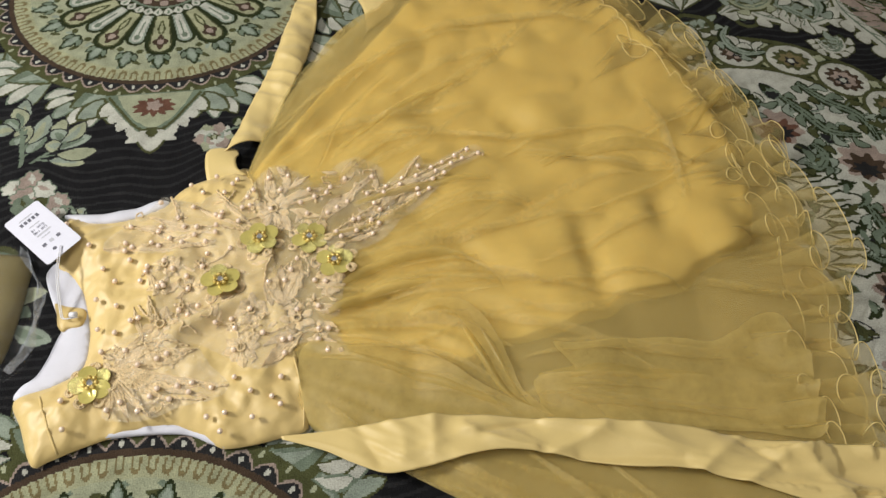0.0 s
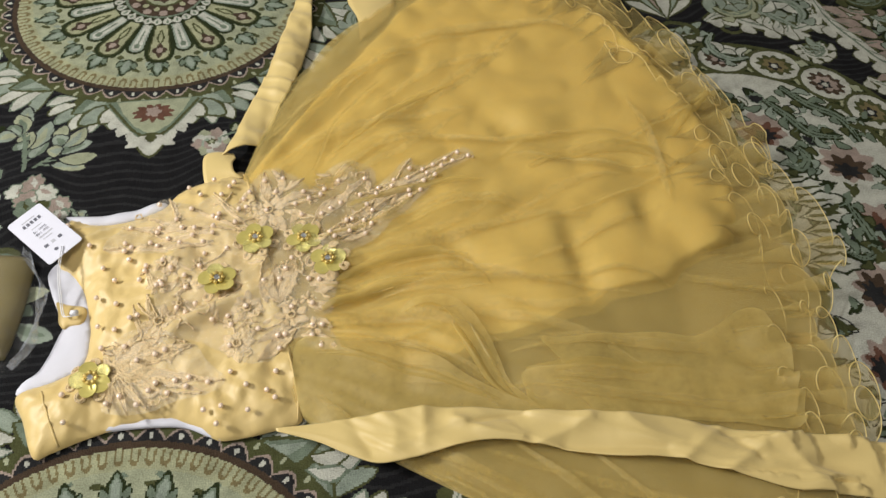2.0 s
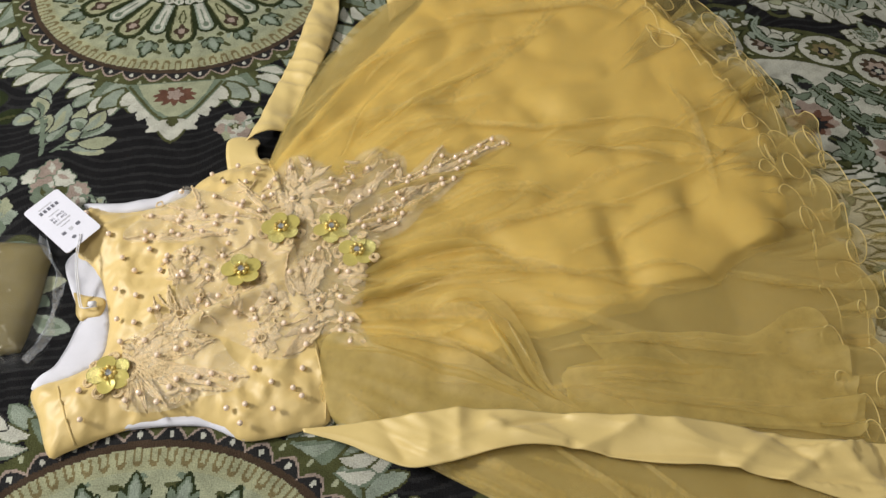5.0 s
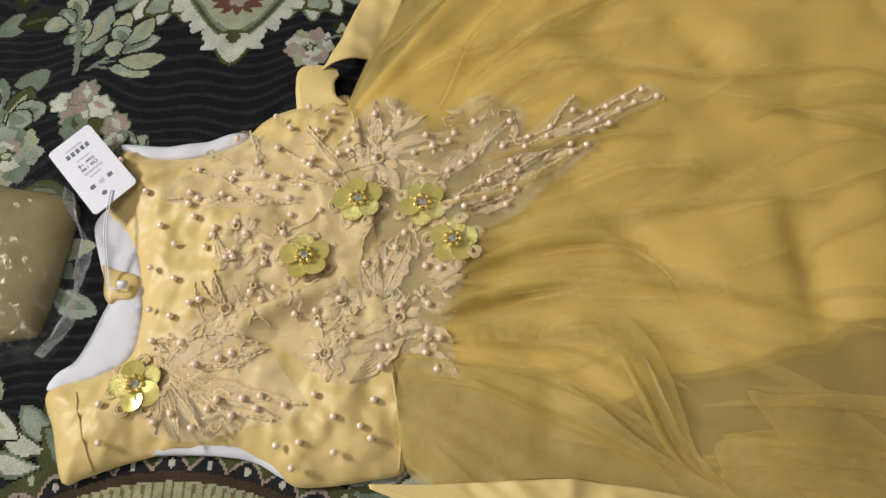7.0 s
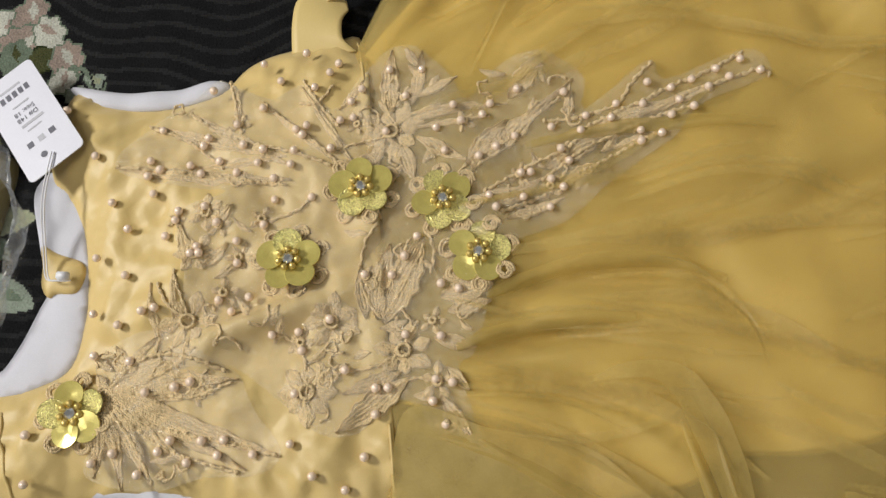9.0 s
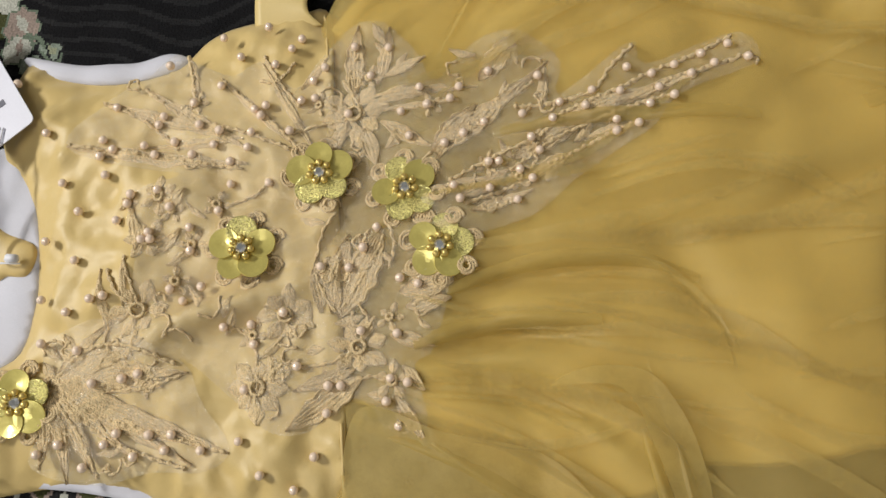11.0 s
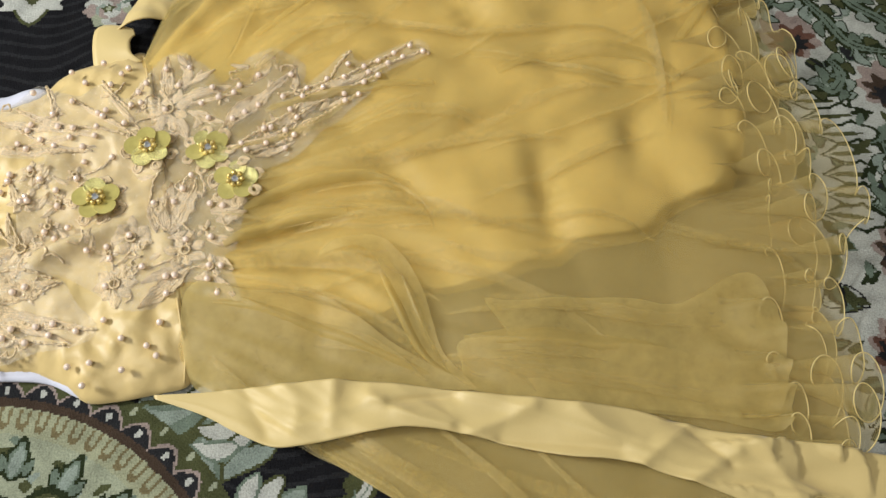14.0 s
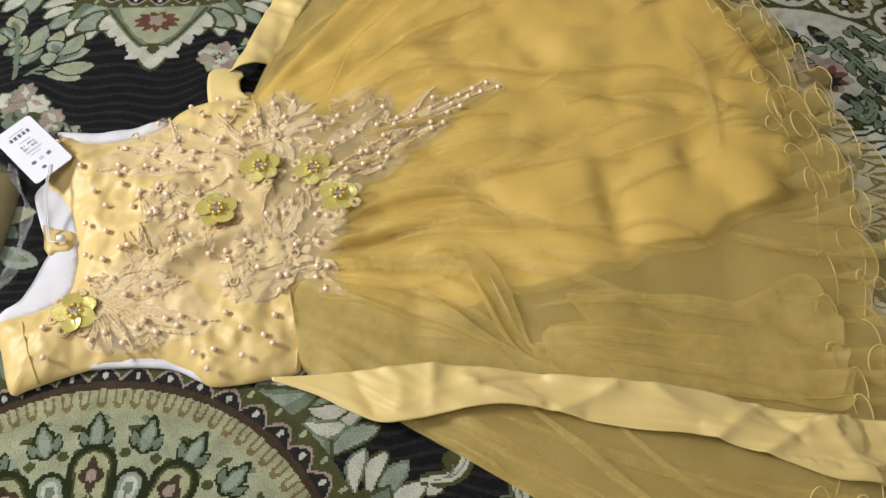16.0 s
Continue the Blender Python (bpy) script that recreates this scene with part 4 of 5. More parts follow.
# folds where the tulle lies doubled: narrow tucks on top
def tuck(pts, wide, lift=0.003, side=1):
    c = spline(pts, 60)
    d = np.gradient(c, axis=0)
    nrm = np.stack([-d[:, 1], d[:, 0]], 1) / np.hypot(d[:, 0], d[:, 1])[:, None] * side
    verts, faces, n = [], [], 8
    for i in range(60):
        s = i / 59
        w = wide * math.sin(math.pi * s) ** 0.6 * (1 + 0.3 * wob(s * 4, wide * 90, 3))
        for j in range(n):
            t = j / (n - 1)
            x, y = c[i] + nrm[i] * w * t
            verts.append((x, y, on_skirt(x, y, 0.012) + 0.0012 + lift * math.sin(math.pi * s) * (1 - t) ** 1.3))
    for i in range(59):
        for j in range(n - 1):
            faces.append((i * n + j, i * n + j + 1, (i + 1) * n + j + 1, (i + 1) * n + j))
    me = bpy.data.meshes.new("tulle_tuck")
    me.from_pydata(verts, [], faces)
    return hang("tulle_tuck", me, TUCK, dress)


TUCKS = ((
    ([(0.146, -0.091), (0.171, -0.135), (0.187, -0.181), (0.21, -0.211), (0.246, -0.226)], 0.014, 1),
    ([(0.217, -0.174), (0.267, -0.181), (0.312, -0.183), (0.351, -0.189)], 0.020, -1),
    ([(0.006, -0.128), (0.073, -0.139), (0.139, -0.165), (0.19, -0.2), (0.221, -0.216)], 0.018, 1),
    ([(0.234, -0.141), (0.304, -0.143), (0.372, -0.153), (0.432, -0.153)], 0.022, -1),
    ([(0.091, -0.039), (0.146, -0.035), (0.181, -0.053), (0.195, -0.084)], 0.012, 1),
    ([(0.024, -0.089), (0.065, -0.074), (0.113, -0.069), (0.143, -0.065)], 0.010, 1),
    ([(0.029, -0.106), (0.075, -0.103), (0.121, -0.117)], 0.012, -1),
    ([(0.106, 0.007), (0.159, 0.028), (0.211, 0.033), (0.261, 0.021)], 0.014, 1),
) + (
    ([(-0.048, 0.151), (0.006, 0.207), (0.064, 0.257), (0.157, 0.309)], 0.016, 1),
    ([(-0.034, 0.131), (0.034, 0.165), (0.118, 0.184), (0.211, 0.194)], 0.014, -1),
    ([(0.06, 0.124), (0.142, 0.138), (0.238, 0.126), (0.346, 0.144)], 0.016, 1),
    ([(0.112, 0.324), (0.208, 0.355), (0.32, 0.361), (0.394, 0.331)], 0.02, -1),
    ([(0.374, 0.112), (0.433, 0.148), (0.478, 0.176), (0.514, 0.195)], 0.014, 1),
    ([(0.403, 0.203), (0.417, 0.139), (0.422, 0.081), (0.414, 0.027)], 0.02, -1),
    ([(0.234, 0.103), (0.3, 0.089), (0.366, 0.075), (0.436, 0.08)], 0.012, 1),
    ([(0.394, -0.077), (0.445, -0.096), (0.498, -0.107), (0.526, -0.131)], 0.024, 1),
    ([(0.224, -0.2), (0.288, -0.214), (0.353, -0.223), (0.417, -0.234)], 0.02, 1),
) + (
    ([(0.006, 0.082), (0.034, 0.165), (0.078, 0.224), (0.108, 0.254)], 0.008, 1),
))
TUCK = sheer("tulle_doubled", (0.81, 0.635, 0.225), 0.36, fine=2800.0, uneven=0.1, gloss=0.05, coords="Object", stretch=(8, 8, 8))
for pts, wide, side in TUCKS:
    tuck(pts, wide * 0.45, 0.005, side)
    tuck([(x + 0.006 * wob(x, y, 1, 20), y + 0.012 * side) for x, y in pts], wide * 0.25, 0.003, -side)

rnd = random.Random(77)
for k in range(38):
    a, r0 = rnd.uniform(0.03, 0.97), rnd.uniform(0.02, 0.5)
    r1, da, bow = r0 + rnd.uniform(0.2, 0.45), rnd.uniform(-0.09, 0.09), rnd.uniform(-0.03, 0.03)
    pts = []
    for i in range(6):
        t = i / 5
        aa, r = min(0.99, max(0.01, a + da * t + bow * math.sin(math.pi * t))), min(0.9, r0 + (r1 - r0) * t)
        w, h = along(WAIST, aa), along(HEM, aa)
        pts.append(tuple(w + (h - w) * r))
    tuck(pts, rnd.uniform(0.004, 0.010), rnd.uniform(0.002, 0.004), rnd.choice((-1, 1)))

# standing pleats, steep on one side
PLEAT = sheer("tulle_pleat", (0.79, 0.61, 0.19), 0.42, fine=2800.0, uneven=0.12, gloss=0.05, coords="Object", stretch=(6, 6, 6))


def pleat(pts, wide, high):
    c = spline(pts, 50)
    d = np.gradient(c, axis=0)
    nrm = np.stack([-d[:, 1], d[:, 0]], 1) / np.hypot(d[:, 0], d[:, 1])[:, None]
    verts, faces, n = [], [], 13
    for i in range(50):
        s = i / 49
        env = math.sin(math.pi * (0.04 + 0.92 * s)) ** 0.8
        for j in range(n):
            t = j / (n - 1)
            x, y = c[i] + nrm[i] * wide * (t - 0.25) * (0.5 + 0.5 * env)
            up = math.sin(math.pi * t**0.6) if t < 1 else 0
            verts.append((x, y, on_skirt(x, y, 0.012) + 0.0005 + high * env * max(0, up) * (1 + 0.3 * wob(s * 5, t, 2))))
    for i in range(49):
        for j in range(n - 1):
            faces.append((i * n + j, (i + 1) * n + j, (i + 1) * n + j + 1, i * n + j + 1))
    me = bpy.data.meshes.new("tulle_pleat")
    me.from_pydata(verts, [], faces)
    return hang("tulle_pleat", me, PLEAT, dress)


for pts, wide, high in (
    ([(0.019, -0.091), (0.049, -0.078), (0.081, -0.069), (0.121, -0.063)], 0.010, 0.006), ([(0.148, -0.117), (0.166, -0.163), (0.184, -0.191), (0.216, -0.216)], 0.008, 0.004),
    ([(0.033, -0.058), (0.081, -0.035), (0.136, -0.025), (0.174, -0.031)], 0.009, 0.004), ([(0.215, -0.182), (0.271, -0.181), (0.332, -0.184), (0.382, -0.188)], 0.016, 0.005),
    ([(0.047, 0.039), (0.116, 0.058), (0.199, 0.069)], 0.010, 0.004), ([(-0.006, -0.138), (0.05, -0.15), (0.11, -0.173), (0.178, -0.201), (0.216, -0.217)], 0.010, 0.004),
    ([(0.444, 0.129), (0.489, 0.182), (0.53, 0.215)], 0.012, 0.005), ([(0.26, 0.085), (0.324, 0.11), (0.399, 0.11), (0.436, 0.082)], 0.016, 0.004),
    ([(0.033, 0.129), (0.107, 0.189), (0.185, 0.236)], 0.012, 0.004),
):
    pleat(pts, wide, high)

# larger flaps where the net falls back over itself
FLAP = sheer("tulle_flap", (0.80, 0.63, 0.22), 0.46, fine=2800.0, uneven=0.2, gloss=0.05, coords="Object", stretch=(6, 6, 6))
for pts in (
    [(-0.007, -0.131), (0.044, -0.135), (0.096, -0.138), (0.129, -0.159), (0.156, -0.179), (0.191, -0.199), (0.223, -0.218), (0.165, -0.213), (0.11, -0.207), (0.043, -0.212), (0.001, -0.206)],
    [(0.232, -0.146), (0.243, -0.165), (0.249, -0.178), (0.23, -0.179), (0.213, -0.180), (0.212, -0.197), (0.223, -0.220), (0.322, -0.235), (0.403, -0.245), (0.465, -0.255), (0.482, -0.20), (0.482, -0.151), (0.463, -0.118), (0.402, -0.145), (0.353, -0.142), (0.30, -0.144), (0.254, -0.148)],
    [(0.213, -0.179), (0.265, -0.180), (0.319, -0.181), (0.383, -0.186), (0.435, -0.198), (0.468, -0.203), (0.46, -0.245), (0.37, -0.238), (0.29, -0.229), (0.223, -0.219), (0.212, -0.197)],
    [(0.098, -0.101), (0.135, -0.098), (0.155, -0.127), (0.166, -0.150), (0.176, -0.173), (0.192, -0.195), (0.224, -0.219), (0.199, -0.188), (0.190, -0.162), (0.184, -0.137), (0.172, -0.112), (0.150, -0.088), (0.12, -0.088)],
):
    loop = spline(pts, 140, True)
    part("tulle_flap", cloth_patch(loop, 0.006, lambda x, y, d: on_skirt(x, y, 0.01) + 0.0015 + 0.003 * math.exp(-d / 0.006) + 0.002 * wob(x, y, 6, 40)), FLAP, dress)

# sash: a broad satin ribbon to each side
def ribbon(name, edge_a, edge_b, height, mat, parent, nu=140, nv=14):
    A, B = spline(edge_a, nu), spline(edge_b, nu)
    bm = bmesh.new()
    rows = []
    for i in range(nu):
        rows.append([bm.verts.new((*(A[i] + (B[i] - A[i]) * j / (nv - 1)), height(i / (nu - 1), j / (nv - 1), *(A[i] + (B[i] - A[i]) * j / (nv - 1))))) for j in range(nv)])
    for a, b in zip(rows, rows[1:]):
        for j in range(nv - 1):
            bm.faces.new((a[j], a[j + 1], b[j + 1], b[j]))
    bm.normal_update()
    if sum(f.normal.z for f in bm.faces) < 0:
        for f in bm.faces:
            f.normal_flip()
    ob = part(name, bm, mat, parent, "mustard satin sash")
    so = ob.modifiers.new("thickness", "SOLIDIFY")
    so.thickness, so.offset = 0.0012, -1
    return ob


SASH_FOLDS = [(np.array(spline(pts, 50)), deep, wide) for pts, deep, wide in (
    ([(0.044, -0.216), (0.053, -0.232), (0.062, -0.249)], -0.004, 0.006), ([(0.112, -0.206), (0.112, -0.222), (0.110, -0.244)], 0.006, 0.009),
    ([(0.155, -0.229), (0.18, -0.225), (0.205, -0.223)], -0.006, 0.005), ([(0.140, -0.222), (0.174, -0.240), (0.20, -0.247)], 0.007, 0.007),
    ([(0.265, -0.233), (0.243, -0.243), (0.215, -0.253)], 0.006, 0.007), ([(0.345, -0.279), (0.365, -0.264), (0.385, -0.252)], 0.007, 0.008),
    ([(0.372, -0.245), (0.39, -0.258), (0.415, -0.281)], -0.005, 0.005), ([(0.380, -0.294), (0.396, -0.285), (0.42, -0.272)], 0.006, 0.006),
    ([(0.24, -0.258), (0.28, -0.262), (0.33, -0.268)], -0.004, 0.005), ([(0.435, -0.266), (0.45, -0.285), (0.46, -0.305)], 0.005, 0.009),
    ([(0.075, -0.214), (0.085, -0.23), (0.082, -0.25)], 0.003, 0.008), ([(0.30, -0.236), (0.32, -0.252), (0.345, -0.262)], 0.004, 0.007))]


def sash_creases(x, y):
    """Ridges and tucks pressed into the ribbon."""
    return sum(deep * math.exp(-(((c - (x, y)) ** 2).sum(1).min() ** 0.5 / wide) ** 1.4) for c, deep, wide in SASH_FOLDS)


def low_height(s, t, x, y):
    fold = 0.005 * math.sin(t * 3.1 + 5 * s) * math.sin(s * 19 + 1.3 * t)
    crease = 0.005 * math.exp(-((t - 0.45 - 0.35 * math.sin(s * 14)) / 0.10) ** 2)
    crease += 0.006 * (1 - abs(wob(x * 0.55 + y * 0.8, 0.3 * y - x * 0.15, 6, 26))) ** 4
    return max(on_skirt(x, y, 0.006), 0.012) * 0.6 + 0.4 * 0.022 + 0.005 + (0.003 + 0.4 * fold + 0.25 * crease + 0.8 * sash_creases(x, y)) * min(1, s * 6)


sash_low = ribbon("sash_end", [(-0.025, -0.216), (0.014, -0.215), (0.042, -0.213), (0.075, -0.211), (0.109, -0.209), (0.143, -0.211), (0.177, -0.215), (0.23, -0.223), (0.282, -0.23), (0.335, -0.236), (0.372, -0.246), (0.413, -0.257), (0.492, -0.269)] + [(0.60, -0.287), (0.68, -0.305)], [(-0.024, -0.219), (0.014, -0.233), (0.038, -0.246), (0.066, -0.258), (0.089, -0.258), (0.117, -0.254), (0.141, -0.25), (0.165, -0.247), (0.193, -0.25), (0.221, -0.256), (0.258, -0.265), (0.29, -0.272), (0.327, -0.276), (0.358, -0.286), (0.397, -0.3), (0.435, -0.315), (0.474, -0.321)] + [(0.60, -0.345), (0.68, -0.365)], low_height, SASH, dress, 260, 24)
ribbon("sash_end", [(-0.102, 0.144), (-0.092, 0.164), (-0.077, 0.217), (-0.062, 0.269), (-0.048, 0.32), (-0.033, 0.38), (-0.012, 0.472)] + [(0.012, 0.53), (0.05, 0.585), (0.12, 0.60)], [(-0.057, 0.158), (-0.051, 0.177), (-0.033, 0.23), (-0.018, 0.272), (-0.006, 0.32), (0.004, 0.378), (0.009, 0.471)] + [(0.045, 0.51), (0.075, 0.55), (0.13, 0.565)], lambda s, t, x, y: 0.008 + 0.010 * t * (1 - t) * 2 + 0.003 * math.sin(s * 17 + 4 * t) + 0.003 * wob(x, y, 4, 55) + 0.004 * (1 - abs(wob(x * 0.6 + y, y * 0.4, 9, 30))) ** 5 + 0.005 * math.exp(-(s / 0.05) ** 2), SASH, dress, 200, 20)
ribbon("sash_loop", [(-0.118, 0.103), (-0.121, 0.124), (-0.12, 0.143), (-0.108, 0.15), (-0.087, 0.149)], [(-0.073, 0.108), (-0.083, 0.114), (-0.086, 0.125), (-0.086, 0.133), (-0.084, 0.14)], lambda s, t, x, y: 0.010 + 0.005 * math.sin(s * 3.1) + 0.002 * t, SASH, dress, 40, 10)
ribbon("sash_tail", [(0.056, 0.491), (0.055, 0.449), (0.068, 0.408), (0.07, 0.359)], [(0.121, 0.488), (0.123, 0.446), (0.113, 0.412), (0.083, 0.369)], lambda s, t, x, y: 0.006 + 0.004 * math.sin(t * 3.1), SASH, dress, 30, 10)

# ---- trim on the dress ----
on_dress = top_of([bodice] + tulles)
lace_z = lambda x, y: max(on_dress(x, y), 0.02)

# sequin flowers
bm = bmesh.new()
bmesh.ops.create_uvsphere(bm, u_segments=14, v_segments=9, radius=0.0029)
pearl_mesh = bpy.data.meshes.new("pearl")
bm.to_mesh(pearl_mesh)
bm.free()
pearl_mesh.polygons.foreach_set("use_smooth", [True] * len(pearl_mesh.polygons))
gold_mesh = pearl_mesh.copy()
pearl_mesh.materials.append(PEARL)
gold_mesh.materials.append(GOLD_BEAD)
bm = bmesh.new()
ringv = []
for rr, zz in ((0.0076, 0.0), (0.0074, 0.0004), (0.0045, 0.0001), (0.0012, -0.0003)):
    ringv.append([bm.verts.new((rr * math.cos(t), rr * math.sin(t), zz)) for t in (2 * math.pi * k / 22 for k in range(22))])
for a, b in zip(ringv, ringv[1:]):
    for k in range(22):
        bm.faces.new((a[k], a[(k + 1) % 22], b[(k + 1) % 22], b[k]))
bm.faces.new(ringv[-1])
petal_mesh = bpy.data.meshes.new("petal")
bm.to_mesh(petal_mesh)
bm.free()
petal_mesh.materials.append(SEQUIN)
bm = bmesh.new()
bmesh.ops.create_cone(bm, segments=8, radius1=0.0034, radius2=0.0019, depth=0.0016, cap_ends=True)
stone_mesh = bpy.data.meshes.new("rhinestone")
bm.to_mesh(stone_mesh)
bm.free()
stone_mesh.materials.append(STONE)


glitter_mesh = petal_mesh.copy()
glitter_mesh.materials.clear()
glitter_mesh.materials.append(GLITTER)


def piece(name, me, parent, m):
    ob = new(name, me)
    ob.parent = parent
    ob.matrix_local = m
    return ob


rnd = random.Random(4)
FLOWERS = [(-0.199, -0.154, 42, 5), (-0.088, -0.049, 32, 5), (-0.0515, 0.0025, 38, 5), (0.0, 0.0, 50, 5), (0.0255, -0.032, 22, 5)]
for x, y, turn, count in FLOWERS:
    z = max(lace_z(*polar((x, y), r, 45 * q)) for q in range(8) for r in (0, 0.009)) + 0.0014
    fl = piece("sequin_flower", None, dress, pose(x, y, z))
    tagged(fl, "flower of green-gold sequins round a rhinestone")
    for k in range(count):
        d = turn + 360 / count * k + rnd.uniform(-8, 8)
        piece("petal", glitter_mesh if rnd.random() < 0.4 else petal_mesh, fl, pose(0.0112 * math.cos(radians(d)), 0.0112 * math.sin(radians(d)), 0.0005 * (k % 3) + 0.0010, rnd.uniform(-9, 9), rnd.uniform(-9, 9), d) @ Matrix.Scale(rnd.uniform(1.1, 1.25), 4))
    for k in range(7):
        d = 360 / 7 * k
        piece("bead", gold_mesh, fl, pose(0.0058 * math.cos(radians(d)), 0.0058 * math.sin(radians(d)), 0.0034) @ Matrix.Scale(0.78, 4))
    piece("rhinestone", stone_mesh, fl, pose(0, 0, 0.0050))

# embroidery: raised thread on sheer organza
def emb_leaf(base, tip, wide, bend=0.0, ribs=4, full=0.45, lift=0.0015, bm=None):
    own = bm is None
    bm = bm or bmesh.new()
    b, e = np.array(base, float), np.array(tip, float)
    d = e - b
    long = np.hypot(*d)
    nrm = np.array([-d[1], d[0]]) / max(long, 1e-9)
    ns, nt = max(6, int(long / 0.0022)), 4 * ribs + 1
    rows = []
    for i in range(ns):
        s = i / (ns - 1)
        w = max(0.0006, math.sin(math.pi * min(0.985, max(0.015, s)) ** (math.log(0.5) / math.log(full))) * wide / 2 * (1 + 0.12 * math.sin(s * 31)))
        mid = b + d * s + nrm * bend * math.sin(math.pi * s)
        row = []
        for j in range(nt):
            t = 2 * j / (nt - 1) - 1
            x, y = mid + nrm * w * t
            rib = abs(math.cos(t * ribs * math.pi / 2 + 0.6 * math.sin(s * 9)))
            rim = 1.0 if abs(t) > 0.8 else 0.0
            row.append(bm.verts.new((x, y, lace_z(x, y) + lift * (0.35 + 0.75 * rib * (1 - abs(t)) ** 0.2 + 0.5 * rim) * (0.0 if abs(t) > 0.99 else 1))))
        rows.append(row)
    for p, q in zip(rows, rows[1:]):
        for j in range(nt - 1):
            bm.faces.new((p[j + 1], p[j], q[j], q[j + 1]))
    if own:
        part("embroidered_leaf", bm, LACE, dress)


def emb_flower(c, r, petals, turn=0.0):
    bm = bmesh.new()
    for k in range(petals):
        d = turn + 360 / petals * k
        emb_leaf(polar(c, r * 0.22, d), polar(c, r * (0.95 + 0.15 * math.sin(k * 2.3)), d + 8), r * 0.55, 0.0, 2, 0.58, 0.0016, bm)
    ring = [(*polar(c, r * 0.22, 30 * k), lace_z(*polar(c, r * 0.22, 30 * k)) + 0.0022) for k in range(13)]
    tube(bm, ring, 0.0011, 6)
    part("embroidered_flower", bm, LACE, dress, "raised thread blossom")


def emb_stem(pts, thick=0.0011, loops=0.0):
    c = spline(pts, max(12, int(sum(np.hypot(*(np.array(b) - np.array(a))) for a, b in zip(pts, pts[1:])) / 0.0013)))
    bm = bmesh.new()
    path = []
    for i, (x, y) in enumerate(c):
        x, y = x + loops * math.cos(i * 1.1), y + loops * math.sin(i * 1.1)
        path.append((x, y, lace_z(x, y) + 0.0009))
    tube(bm, path, [thick * (1 + 0.4 * math.sin(i * 1.7)) for i in range(len(path))], 5)
    part("embroidered_stem", bm, LACE, dress)


LACE_MAIN = [(-0.213, 0.003), (-0.195, 0.036), (-0.175, 0.053), (-0.16, 0.072), (-0.143, 0.067), (-0.119, 0.062), (-0.103, 0.074), (-0.079, 0.057), (-0.067, 0.08), (-0.047, 0.106), (-0.026, 0.105), (-0.006, 0.087), (0.007, 0.069), (0.027, 0.099), (0.055, 0.108), (0.08, 0.093), (0.082, 0.071), (0.121, 0.109), (0.131, 0.097), (0.181, 0.124), (0.197, 0.113), (0.191, 0.1), (0.151, 0.075), (0.137, 0.053), (0.109, 0.031), (0.079, -0.003), (0.045, -0.024), (0.036, -0.05), (0.03, -0.09), (0.021, -0.101), (0.034, -0.133), (0.015, -0.144), (-0, -0.126), (-0.017, -0.126), (-0.031, -0.145), (-0.052, -0.149), (-0.076, -0.135), (-0.115, -0.115), (-0.145, -0.122), (-0.162, -0.106), (-0.15, -0.084), (-0.152, -0.058), (-0.163, -0.04), (-0.16, -0.02), (-0.136, -0.008), (-0.182, -0.006)]
LACE_FAN = [(-0.194, -0.124), (-0.183, -0.108), (-0.159, -0.099), (-0.13, -0.11), (-0.107, -0.12), (-0.093, -0.14), (-0.074, -0.161), (-0.086, -0.175), (-0.115, -0.18), (-0.143, -0.191), (-0.173, -0.191), (-0.187, -0.183), (-0.182, -0.156)]
for pts in (LACE_MAIN, LACE_FAN):
    loop = spline(pts, 240, True)
    part("organza_applique", cloth_patch(loop, 0.0032, lambda x, y, d: lace_z(x, y) + 0.0006 + 0.0014 * (1 - abs(wob(x * 0.8 - y * 0.5, y + x * 0.4, 2, 52))) ** 4 * ease(d, 0.006) + 0.0009 * abs(wob(x, y, 2, 95)) + 0.0004 * wob(x, y, 5, 200)), ORGANZA, dress, "shiny sheer organza applique")

